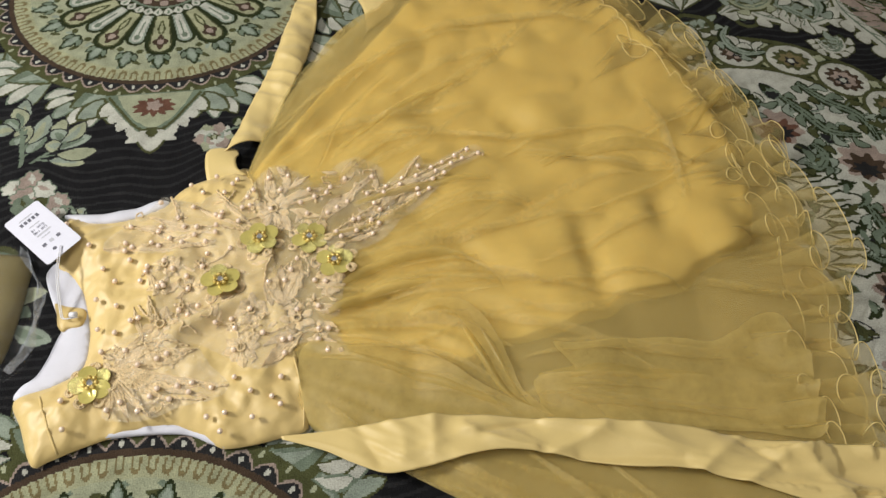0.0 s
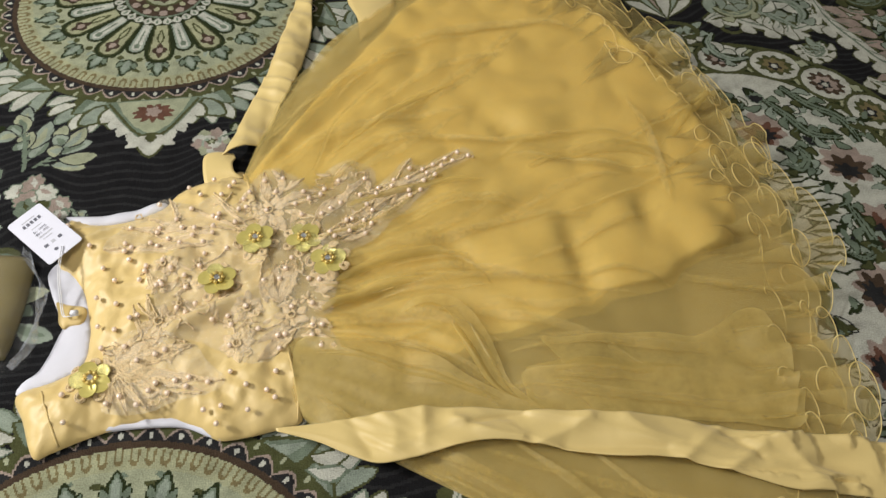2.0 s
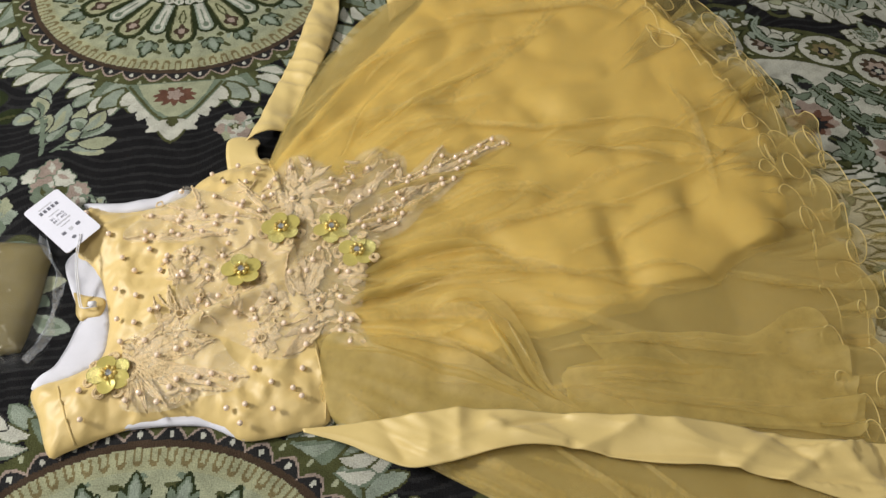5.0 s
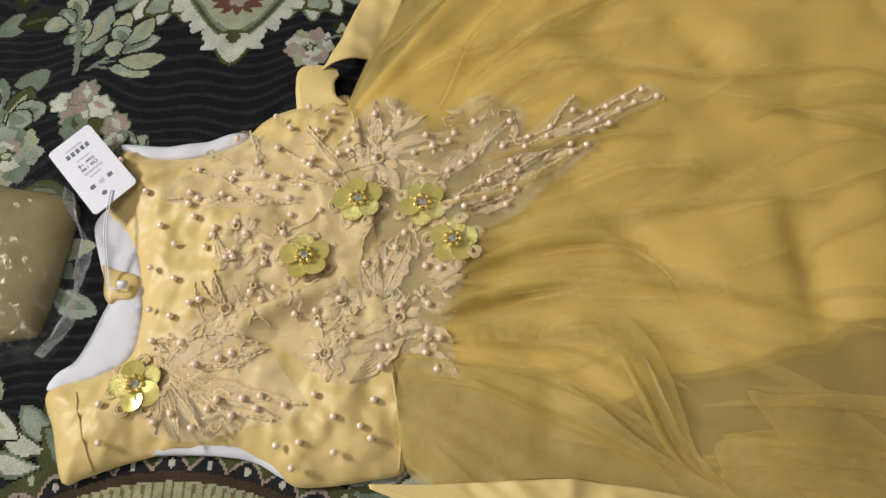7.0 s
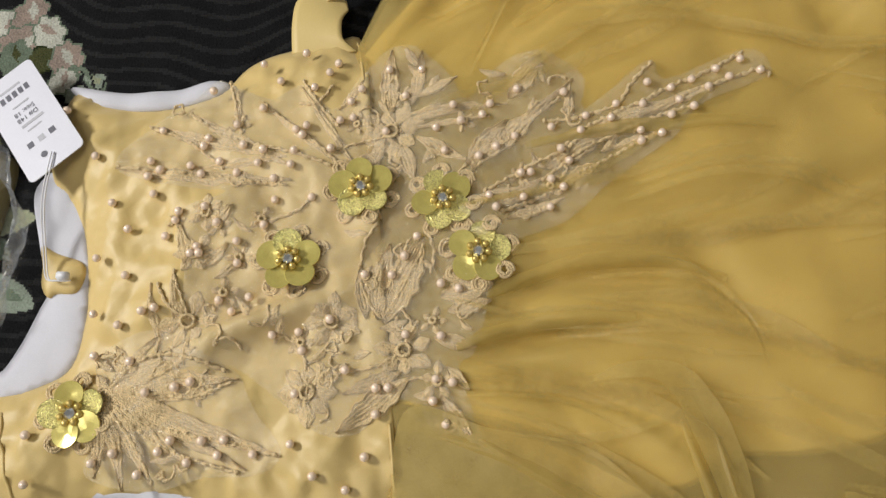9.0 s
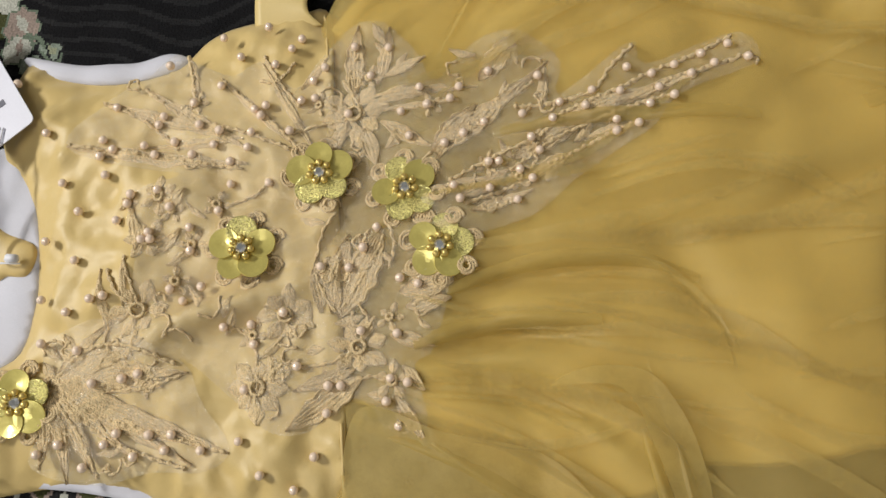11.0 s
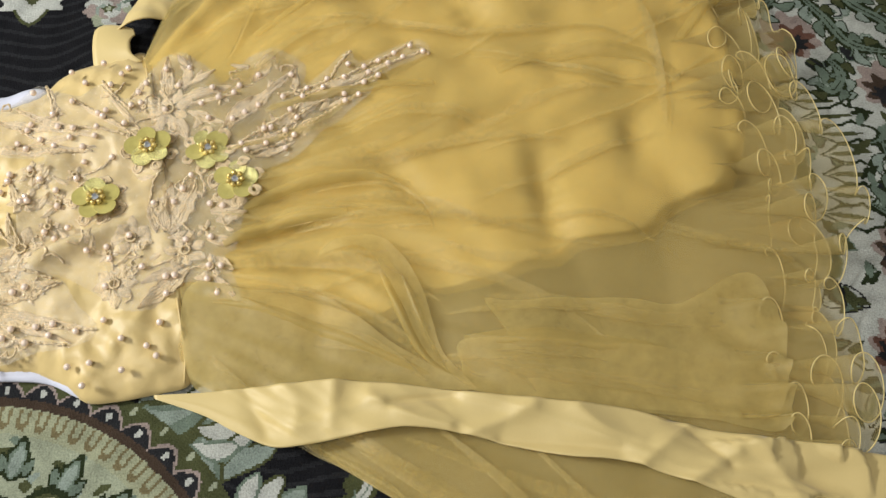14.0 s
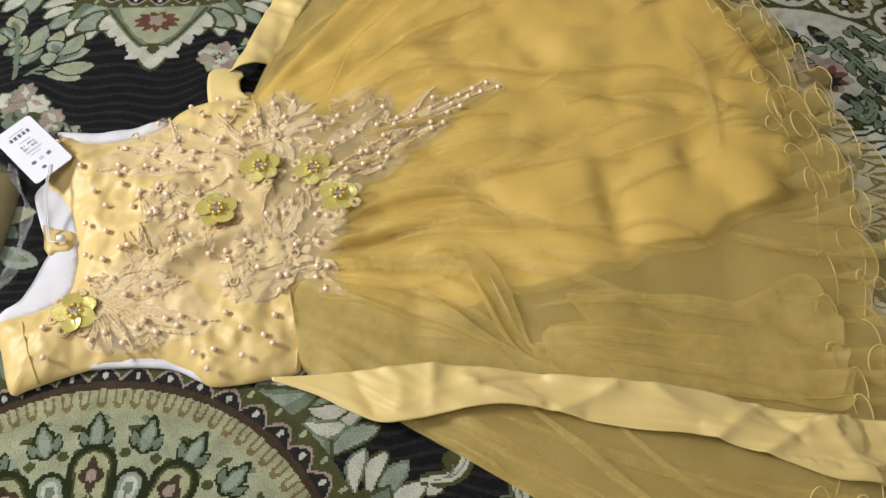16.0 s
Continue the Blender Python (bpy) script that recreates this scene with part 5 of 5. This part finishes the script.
for b, e, w, bend in ((
    ((-0.184, -0.14), (-0.16, -0.102), 0.0094, 0.0000),
    ((-0.184, -0.14), (-0.136, -0.114), 0.0108, 0.0011),
    ((-0.184, -0.14), (-0.106, -0.123), 0.0122, 0.0018),
    ((-0.184, -0.14), (-0.118, -0.133), 0.0094, 0.0000),
    ((-0.184, -0.14), (-0.14, -0.145), 0.0094, 0.0000),
    ((-0.184, -0.14), (-0.146, -0.162), 0.0094, 0.0000),
    ((-0.184, -0.14), (-0.111, -0.165), 0.0094, 0.0000),
    ((-0.184, -0.14), (-0.074, -0.163), 0.0122, -0.0018),
    ((-0.184, -0.14), (-0.093, -0.173), 0.0094, 0.0000),
    ((-0.184, -0.14), (-0.126, -0.175), 0.0086, 0.0000),
    ((-0.184, -0.14), (-0.145, -0.188), 0.0101, 0.0000),
    ((-0.184, -0.14), (-0.161, -0.193), 0.0086, 0.0000),
    ((-0.184, -0.14), (-0.179, -0.188), 0.0101, 0.0000),
    ((-0.103, 0.019), (-0.199, 0.034), 0.0086, 0.0000),
    ((-0.1, 0.013), (-0.174, 0.046), 0.0079, 0.0000),
) + (
    ((-0.097, 0.004), (-0.212, 0.001), 0.0094, 0.0014),
    ((-0.11, 0.017), (-0.164, 0.008), 0.0065, 0.0000),
    ((-0.073, 0.02), (-0.127, 0.059), 0.0065, 0.0000),
    ((-0.058, 0.017), (-0.103, 0.072), 0.0058, 0.0000),
    ((-0.075, 0.057), (-0.063, 0.08), 0.0058, 0.0000),
    ((-0.041, 0.056), (-0.047, 0.104), 0.0130, 0.0011),
    ((-0.028, 0.064), (-0.027, 0.105), 0.0094, -0.0011),
    ((-0.025, 0.07), (-0.001, 0.085), 0.0079, 0.0000),
    ((-0.042, 0.039), (-0.056, 0.005), 0.0094, 0.0000),
    ((-0.031, 0.036), (-0.02, 0.013), 0.0108, 0.0000),
    ((-0.022, 0.041), (0.011, 0.028), 0.0086, 0.0000),
    ((-0.032, 0.051), (0.008, 0.063), 0.0050, 0.0000),
    ((-0.033, 0.055), (0.033, 0.071), 0.0043, 0.0000),
    ((-0.024, 0.047), (0.023, 0.06), 0.0043, 0.0000),
    ((0.013, 0.024), (0.056, 0.071), 0.0158, 0.0000),
) + (
    ((0.012, 0.024), (0.034, 0.059), 0.0130, 0.0014),
    ((0.018, 0.028), (0.073, 0.092), 0.0072, 0.0000),
    ((0.016, 0.02), (0.024, 0.049), 0.0094, 0.0000),
    ((0.033, 0.075), (0.051, 0.105), 0.0144, 0.0000),
    ((0.073, 0.058), (0.071, 0.092), 0.0065, 0.0000),
    ((-0.026, -0.08), (-0.009, -0.025), 0.0216, 0.0000),
    ((-0.03, -0.079), (-0.029, -0.031), 0.0158, 0.0014),
    ((-0.037, -0.079), (-0.045, -0.047), 0.0094, 0.0000),
    ((0.006, -0.061), (0.036, -0.05), 0.0158, 0.0000),
    ((0.011, -0.069), (0.036, -0.06), 0.0108, 0.0000),
    ((0.005, -0.086), (0.03, -0.088), 0.0086, 0.0000),
    ((0.014, -0.102), (0.029, -0.114), 0.0079, 0.0000),
    ((-0.007, -0.111), (-0.044, -0.147), 0.0158, 0.0000),
    ((-0.012, -0.108), (-0.044, -0.125), 0.0094, 0.0000),
    ((0.013, -0.119), (0.035, -0.143), 0.0086, 0.0000),
) + (
    ((0.001, -0.104), (-0.021, -0.095), 0.0072, 0.0000),
    ((0.059, 0.028), (0.101, 0.056), 0.0108, 0.0000),
    ((0.074, 0.022), (0.094, 0.035), 0.0086, 0.0000),
    ((0.083, 0.053), (0.144, 0.083), 0.0094, 0.0000),
    ((0.115, 0.066), (0.177, 0.103), 0.0079, 0.0000),
    ((0.04, -0.009), (0.074, 0.01), 0.0079, 0.0000),
    ((0.101, 0.046), (0.133, 0.059), 0.0065, 0.0000),
    ((0.032, -0.002), (0.059, 0.022), 0.0108, 0.0000),
    ((0.021, 0.005), (0.049, 0.015), 0.0065, 0.0000),
    ((-0.157, -0.113), (-0.172, -0.071), 0.0058, 0.0000),
    ((-0.153, -0.091), (-0.158, -0.062), 0.0050, 0.0000),
    ((-0.152, 0.072), (-0.141, 0.056), 0.0043, 0.0000),
    ((-0.152, -0.058), (-0.161, -0.032), 0.0079, 0.0000),
    ((-0.141, -0.057), (-0.129, -0.041), 0.0079, 0.0000),
    ((-0.139, -0.03), (-0.13, -0.017), 0.0072, 0.0000),
) + (
    ((-0.09, -0.099), (-0.085, -0.084), 0.0050, 0.0000),
    ((-0.106, -0.086), (-0.119, -0.073), 0.0050, 0.0000),
)):
    emb_leaf(b, e, w, bend, max(2, min(6, round(w / 0.0026))))
for c, r, n, turn in ((
    ((-0.144, -0.092), 0.0180, 6, 10),
    ((-0.057, -0.083), 0.0166, 7, 30),
    ((-0.064, -0.126), 0.0187, 8, 0),
    ((-0.012, -0.095), 0.0173, 7, 20),
    ((0.003, -0.076), 0.0086, 5, 0),
    ((-0.039, 0.044), 0.0202, 8, 12),
    ((0.007, 0.054), 0.0079, 5, 40),
    ((-0.111, -0.023), 0.0086, 5, 0),
    ((-0.126, -0.072), 0.0094, 5, 20),
    ((-0.148, -0.05), 0.0137, 6, 0),
    ((-0.146, -0.023), 0.0122, 6, 30),
    ((-0.074, -0.097), 0.0094, 5, 0),
    ((0.01, -0.111), 0.0115, 5, 15),
    ((-0.034, 0.069), 0.0086, 5, 0),
    ((-0.062, 0.048), 0.0079, 5, 0),
    ((-0.139, 0.041), 0.0079, 5, 0),
    ((-0.137, -0.03), 0.0086, 5, 10),
    ((-0.121, -0.049), 0.0094, 6, 0),
) + (
    ((-0.04, -0.054), 0.0079, 5, 0),
    ((0.072, 0.039), 0.0079, 5, 0),
    ((0.065, 0.017), 0.0079, 5, 30),
    ((0.018, -0.135), 0.0079, 4, 0),
    ((0.045, 0.023), 0.0072, 5, 0),
    ((-0.165, -0.029), 0.0065, 5, 0),
)):
    emb_flower(c, r, n, turn)
for x, y, turn, count in FLOWERS:
    for k in range(7):
        d = turn + 51.4 * k
        c = polar((x, y), 0.0192, d)
        bm = bmesh.new()
        spiral = []
        for q in range(34):
            rr = 0.0056 * (1 - q / 52)
            spiral.append((*polar(c, rr, 24 * q), lace_z(*polar(c, rr, 24 * q)) + 0.001))
        tube(bm, spiral, 0.0011, 5)
        part("thread_loop", bm, LACE, dress)
for pts, thick, loops in ((
    ([(0.056, 0.059), (0.078, 0.065), (0.101, 0.074), (0.11, 0.091), (0.122, 0.107)], 0.0013, 0.0006),
    ([(0.072, 0.048), (0.093, 0.062), (0.115, 0.076), (0.136, 0.093), (0.158, 0.106), (0.181, 0.122)], 0.0014, 0.0006),
    ([(0.059, 0.02), (0.083, 0.042), (0.108, 0.057), (0.133, 0.07), (0.148, 0.075)], 0.0012, 0.0004),
    ([(0.07, 0.013), (0.094, 0.035), (0.118, 0.051), (0.132, 0.059)], 0.0012, 0.0004),
    ([(0.137, 0.08), (0.158, 0.093), (0.192, 0.111)], 0.0014, 0.0008),
    ([(0.024, 0.009), (0.048, 0.027), (0.072, 0.041), (0.086, 0.055)], 0.0012, 0.0005),
    ([(0.036, -0.005), (0.06, 0.01), (0.087, 0.031)], 0.0012, 0.0004),
    ([(-0.212, 0.002), (-0.183, 0.002), (-0.145, 0.002), (-0.1, 0.001)], 0.0011, 0.0005),
) + (
    ([(-0.198, 0.033), (-0.174, 0.027), (-0.152, 0.015), (-0.143, 0.009)], 0.0011, 0.0004),
    ([(-0.174, 0.046), (-0.143, 0.03), (-0.112, 0.025), (-0.073, 0.016)], 0.0011, 0.0005),
    ([(-0.125, 0.057), (-0.099, 0.04), (-0.074, 0.022), (-0.061, 0.013)], 0.0011, 0.0004),
    ([(-0.103, 0.077), (-0.089, 0.06), (-0.073, 0.045)], 0.0010, 0.0003),
    ([(-0.082, 0.074), (-0.091, 0.06), (-0.103, 0.061)], 0.0010, 0.0003),
    ([(-0.152, 0.072), (-0.145, 0.056), (-0.14, 0.041)], 0.0011, 0.0003),
    ([(-0.11, -0.025), (-0.09, -0.014), (-0.084, -0.005)], 0.0010, 0.0003),
    ([(-0.158, -0.062), (-0.149, -0.08), (-0.144, -0.09)], 0.0010, 0.0003),
    ([(-0.167, -0.071), (-0.157, -0.084), (-0.145, -0.09)], 0.0011, 0.0003),
    ([(-0.094, -0.094), (-0.083, -0.095), (-0.072, -0.102), (-0.066, -0.117), (-0.064, -0.127)], 0.0010, 0.0003),
) + (
    ([(-0.046, -0.112), (-0.026, -0.106), (-0.012, -0.095)], 0.0010, 0.0003),
    ([(-0.018, -0.119), (-0.005, -0.111), (0.011, -0.109)], 0.0010, 0.0003),
    ([(-0.017, -0.07), (-0.009, -0.08), (-0.012, -0.091)], 0.0010, 0.0004),
    ([(-0.043, -0.058), (-0.034, -0.072), (-0.027, -0.078)], 0.0010, 0.0003),
    ([(-0.184, -0.14), (-0.17, -0.121), (-0.147, -0.113), (-0.114, -0.119)], 0.0012, 0.0004),
    ([(-0.184, -0.141), (-0.159, -0.137), (-0.131, -0.136), (-0.109, -0.125)], 0.0011, 0.0004),
    ([(-0.184, -0.143), (-0.151, -0.155), (-0.113, -0.159), (-0.075, -0.163)], 0.0011, 0.0004),
    ([(-0.183, -0.145), (-0.163, -0.164), (-0.144, -0.188)], 0.0011, 0.0004),
    ([(-0.184, -0.143), (-0.145, -0.166), (-0.096, -0.175)], 0.0011, 0.0004),
    ([(-0.044, 0.082), (-0.046, 0.064), (-0.032, 0.044)], 0.0010, 0.0003),
) + (
    ([(-0.032, 0.044), (-0.06, 0.034), (-0.074, 0.026)], 0.0010, 0.0003),
    ([(0.012, 0.024), (0.002, 0.011), (-0.001, 0.005)], 0.0010, 0.0003),
    ([(-0.038, -0.02), (-0.044, -0.032), (-0.045, -0.047)], 0.0010, 0.0004),
    ([(-0.009, -0.018), (-0.002, -0.032), (-0.002, -0.047)], 0.0010, 0.0004),
    ([(-0.027, -0.078), (-0.026, -0.057), (-0.017, -0.026)], 0.0010, 0.0003),
    ([(-0.027, -0.078), (-0.017, -0.056), (-0.008, -0.029)], 0.0010, 0.0003),
    ([(0.015, 0.024), (0.035, 0.046), (0.052, 0.073)], 0.0010, 0.0003),
    ([(0.019, 0.024), (0.046, 0.056), (0.066, 0.078)], 0.0010, 0.0003),
)):
    emb_stem(pts, thick, loops)

rnd = random.Random(21)
AREAS = [spline(pts, 80, True) for pts in (LACE_MAIN, LACE_FAN)]
count = 0
while count < 120:
    area = AREAS[0] if count < 95 else AREAS[1]
    lo, hi = area.min(0), area.max(0)
    x, y = rnd.uniform(lo[0], hi[0]), rnd.uniform(lo[1], hi[1])
    if not inside(x, y, area) or edge_distance(x, y, area) < 0.004 or (x < -0.06 and noise.noise(Vector((x * 22, y * 22, 5))) < -0.02):
        continue
    count += 1
    a, turn, long = rnd.uniform(0, 360), rnd.choice((-1, 1)) * rnd.uniform(50, 130), rnd.uniform(0.004, 0.008)
    pts = [(x, y)]
    for k in range(3):
        pts.append(polar(pts[-1], long, a + turn * k))
    if rnd.random() < 0.45:
        emb_leaf(pts[0], polar(pts[0], long * 2.2, a), rnd.uniform(0.004, 0.007), 0.001, 2)
    else:
        emb_stem(pts, 0.0009, 0.0003)

# pearls sewn on
SHOULDER_PEARLS = [(-0.256, 0.039), (-0.227, 0.008), (-0.188, 0.031), (-0.157, 0.029), (-0.159, 0.023), (-0.132, 0.025), (-0.118, 0.022), (-0.19, 0.008), (-0.164, 0.008), (-0.146, 0.013), (-0.12, 0.013), (-0.183, 0.003), (-0.156, 0.003), (-0.133, 0.006), (-0.189, -0.003), (-0.108, 0.004), (-0.183, -0.014), (-0.106, -0.009), (-0.209, -0.022), (-0.164, -0.024), (-0.165, -0.03), (-0.147, -0.02), (-0.138, -0.029), (-0.195, -0.038), (-0.109, -0.027), (-0.169, -0.041), (-0.123, -0.04), (-0.147, -0.046), (-0.15, -0.051), (-0.145, -0.05), (-0.121, -0.053), (-0.21, -0.059), (-0.131, 0.086), (-0.117, 0.074), (-0.161, 0.063), (-0.14, 0.04), (-0.125, 0.053)]
WAIST_PEARLS = [(-0.104, 0.097), (-0.081, 0.091), (-0.085, 0.082), (-0.093, 0.07), (-0.062, 0.072), (-0.068, 0.063), (-0.073, 0.049), (-0.065, 0.052), (-0.1, 0.039), (-0.094, 0.043), (-0.095, 0.035), (-0.075, 0.027), (-0.098, 0.023), (-0.098, 0.013), (-0.082, -0.006), (-0.046, 0.088), (-0.025, 0.09), (-0.033, 0.07), (-0.001, 0.063), (0.022, 0.068), (0.018, 0.059), (0.005, 0.053), (-0.01, 0.047), (-0.042, 0.043), (-0.003, 0.033), (0.038, 0.081), (0.04, 0.048), (0.029, 0.038), (0.019, 0.03), (0.046, 0.024), (0.052, 0.025), (0.028, 0.005), (0.033, -0.003), (0.049, 0.007), (-0.013, -0.025), (-0.019, -0.038)]
FAN_PEARLS = [(-0.189, -0.068), (-0.203, -0.094), (-0.171, -0.09), (-0.164, -0.087), (-0.186, -0.099), (-0.196, -0.119), (-0.173, -0.12), (-0.159, -0.137), (-0.142, -0.132), (-0.133, -0.128), (-0.128, -0.077), (-0.11, -0.073), (-0.119, -0.083), (-0.091, -0.095), (-0.223, -0.169), (-0.218, -0.196), (-0.139, -0.162), (-0.121, -0.16), (-0.108, -0.158), (-0.145, -0.169), (-0.11, -0.167), (-0.127, -0.173), (-0.09, -0.164), (-0.171, -0.173), (-0.182, -0.18), (-0.154, -0.183)]
LACE_PEARLS = [(-0.041, -0.053), (-0.025, -0.051), (0.005, -0.053), (0.016, -0.055), (-0.058, -0.082), (-0.076, -0.091), (-0.072, -0.102), (-0.012, -0.086), (0.009, -0.085), (-0.044, -0.111), (-0.025, -0.119), (-0.018, -0.118), (-0.071, -0.128), (0.009, -0.11), (0.019, -0.111), (0.009, -0.123), (0.018, -0.135), (-0.023, -0.134), (-0.069, -0.156), (-0.026, -0.158), (-0.053, -0.172)]
TAIL_PEARLS = [(0.068, 0.081), (0.12, 0.092), (0.101, 0.074), (0.083, 0.065), (0.098, 0.062), (0.062, 0.054), (0.08, 0.052), (0.069, 0.04), (0.075, 0.034), (0.065, 0.021), (0.073, 0.017), (0.066, 0.002), (0.135, 0.09), (0.148, 0.098), (0.163, 0.107), (0.178, 0.115), (0.171, 0.101), (0.19, 0.107), (0.157, 0.09), (0.139, 0.078), (0.117, 0.074), (0.135, 0.068), (0.117, 0.057), (0.13, 0.056), (0.118, 0.05), (0.148, 0.074)]
SIDE_PEARLS = [(-0.034, -0.177), (-0.026, -0.185), (-0.092, -0.193), (-0.076, -0.19), (-0.051, -0.196), (-0.079, -0.208)]
rnd = random.Random(8)
for x, y in SHOULDER_PEARLS + WAIST_PEARLS + FAN_PEARLS + LACE_PEARLS + TAIL_PEARLS + SIDE_PEARLS:
    piece("pearl", pearl_mesh, dress, pose(x, y, lace_z(x, y) + 0.0030, 0, 0, rnd.uniform(0, 360)) @ Matrix.Scale(rnd.uniform(0.88, 0.98), 4))

# ---- price tag on its string ----
tag = thing("price_tag", "white card price tag with dark printing, lying at the neckline", "price tag")
tag.matrix_world = Matrix.Translation((-0.279, 0.0305, 0.0225)) @ Matrix.Rotation(radians(-135.9), 4, "Z") @ Matrix.Rotation(radians(6.3), 4, "X") @ Matrix.Rotation(radians(6.0), 4, "Y")
bm = bmesh.new()
W, Hh, rc = 0.0213, 0.0442, 0.004
outline = []
for cx, cy, a0 in ((W - rc, Hh - rc, 0), (-W + rc, Hh - rc, 90), (-W + rc, -Hh + rc, 180), (W - rc, -Hh + rc, 270)):
    outline += [(cx + rc * math.cos(radians(a0 + 15 * k)), cy + rc * math.sin(radians(a0 + 15 * k))) for k in range(7)]
face = bm.faces.new([bm.verts.new((x, y, 0)) for x, y in outline])
made = bmesh.ops.extrude_face_region(bm, geom=[face])["geom"]
for v in made:
    if isinstance(v, bmesh.types.BMVert):
        v.co.z = 0.0006
bmesh.ops.recalc_face_normals(bm, faces=bm.faces)
part("card", bm, CARD, tag, smooth=False)


def print_bar(x, y, w, h, mat=INK):
    box_mesh("print_bar", (x - w / 2, y - h / 2, 0.00062), (x + w / 2, y + h / 2, 0.0008), mat, tag)


def print_text(text, x, y, size, mat):
    cu = bpy.data.curves.new("lettering", "FONT")
    cu.body, cu.size, cu.align_x = text, size, "CENTER"
    tmp = new("lettering", cu)
    me = bpy.data.meshes.new_from_object(tmp)
    bpy.data.objects.remove(tmp)
    ob = hang("lettering", me, mat, tag, smooth=False)
    ob.location = (x, y, 0.0009)


for k in range(5):
    print_bar(-0.0096 + 0.0048 * k, -0.0255, 0.0032, 0.0052)
print_bar(0.001, -0.0318, 0.016, 0.0018, INK_PALE)
print_bar(0, -0.0155, 0.013, 0.0012, INK_PALE)
print_text("Size: 18", 0, -0.0105, 0.0052, INK)
print_text("D# 148", 0, -0.0050, 0.0052, INK)
print_bar(-0.001, 0.0022, 0.017, 0.0022, INK_PALE)
print_bar(0, 0.0075, 0.011, 0.0012, INK_PALE)
for k in range(3):
    print_bar(-0.0085 + 0.0085 * k, 0.0185, 0.0045, 0.0045, INK_PALE if k == 1 else INK)
bm = bmesh.new()
bmesh.ops.create_circle(bm, cap_ends=True, segments=14, radius=0.0024, matrix=Matrix.Translation((0.004, 0.031, 0.0008)))
part("eyelet", bm, INK, tag, smooth=False)
STRING = material("white_string", (0.72, 0.72, 0.76), 0.4, 0, 0.05, 90, 900, 0.1)
for off in (0.0, 0.0018):
    bm = bmesh.new()
    pts = [(-0.255, 0.007), (-0.254, -0.007), (-0.253, -0.027), (-0.25, -0.047), (-0.244, -0.072), (-0.237, -0.074), (-0.229, -0.073)]
    c = spline(pts, 50)
    tube(bm, [(x + off, y, 0.028 - 0.012 * k / 49 + 0.003 * math.sin(k * 0.12)) for k, (x, y) in enumerate(c)], 0.0005, 6)
    st = part("string", bm, STRING, tag, "thin white plastic string")
    st.matrix_parent_inverse = tag.matrix_world.inverted()
bm = bmesh.new()
(cx, cy), = [(-0.232, -0.071)]
bmesh.ops.create_cube(bm, size=1, matrix=pose(cx, cy, 0.0165, 0, 0, 5) @ Matrix.Diagonal((0.008, 0.005, 0.004, 1)))
bmesh.ops.bevel(bm, geom=list(bm.edges), offset=0.0008, segments=2, affect="EDGES")
st = part("clasp", bm, STRING, tag)
st.matrix_parent_inverse = tag.matrix_world.inverted()

# ---- clear bag with a folded piece of cloth, beside the neckline ----
bag = thing("plastic_bag", "clear crinkled plastic bag holding folded olive yellow cloth", "bag")
BAG = spline([(-0.393, 0.023), (-0.345, 0.028), (-0.309, 0.021), (-0.291, 0.01), (-0.279, -0.016), (-0.27, -0.039), (-0.269, -0.067), (-0.269, -0.096), (-0.273, -0.12), (-0.289, -0.134), (-0.303, -0.134), (-0.347, -0.122)], 120, True)
CONTENT = spline([(-0.388, 0.014), (-0.345, 0.018), (-0.312, 0.014), (-0.292, 0.005), (-0.29, -0.029), (-0.291, -0.069), (-0.295, -0.105), (-0.302, -0.113), (-0.35, -0.105)], 100, True)
part("folded_cloth", cloth_patch(CONTENT, 0.005, lambda x, y, d: 0.006 + 0.012 * ease(d, 0.01) + 0.002 * wob(x, y, 3, 40), 0.001), BAGGED, bag, "folded olive cloth")
part("film", cloth_patch(BAG, 0.0035, lambda x, y, d: 0.004 + 0.018 * ease(d, 0.015) + 0.004 * abs(wob(x + y, y, 3, 70)) + 0.002 * wob(x, y, 9, 160), 0.0015), FILM, bag, "clear crinkled film")
bm = bmesh.new()
c = spline([(-0.295, 0.011), (-0.284, -0.012), (-0.269, -0.038), (-0.265, -0.058), (-0.266, -0.087), (-0.269, -0.114), (-0.28, -0.133)], 60)
rows = []
for i, (x, y) in enumerate(c):
    w = 0.006 + 0.003 * math.sin(i * 0.3)
    rows.append([bm.verts.new((x + w * (j / 4 - 0.5), y, 0.02 + 0.006 * math.sin(j * 1.5 + i * 0.25))) for j in range(5)])
for a, b in zip(rows, rows[1:]):
    for j in range(4):
        bm.faces.new((a[j], a[j + 1], b[j + 1], b[j]))
part("film_edge", bm, FILM_EDGE, bag, "gathered edge of the film")
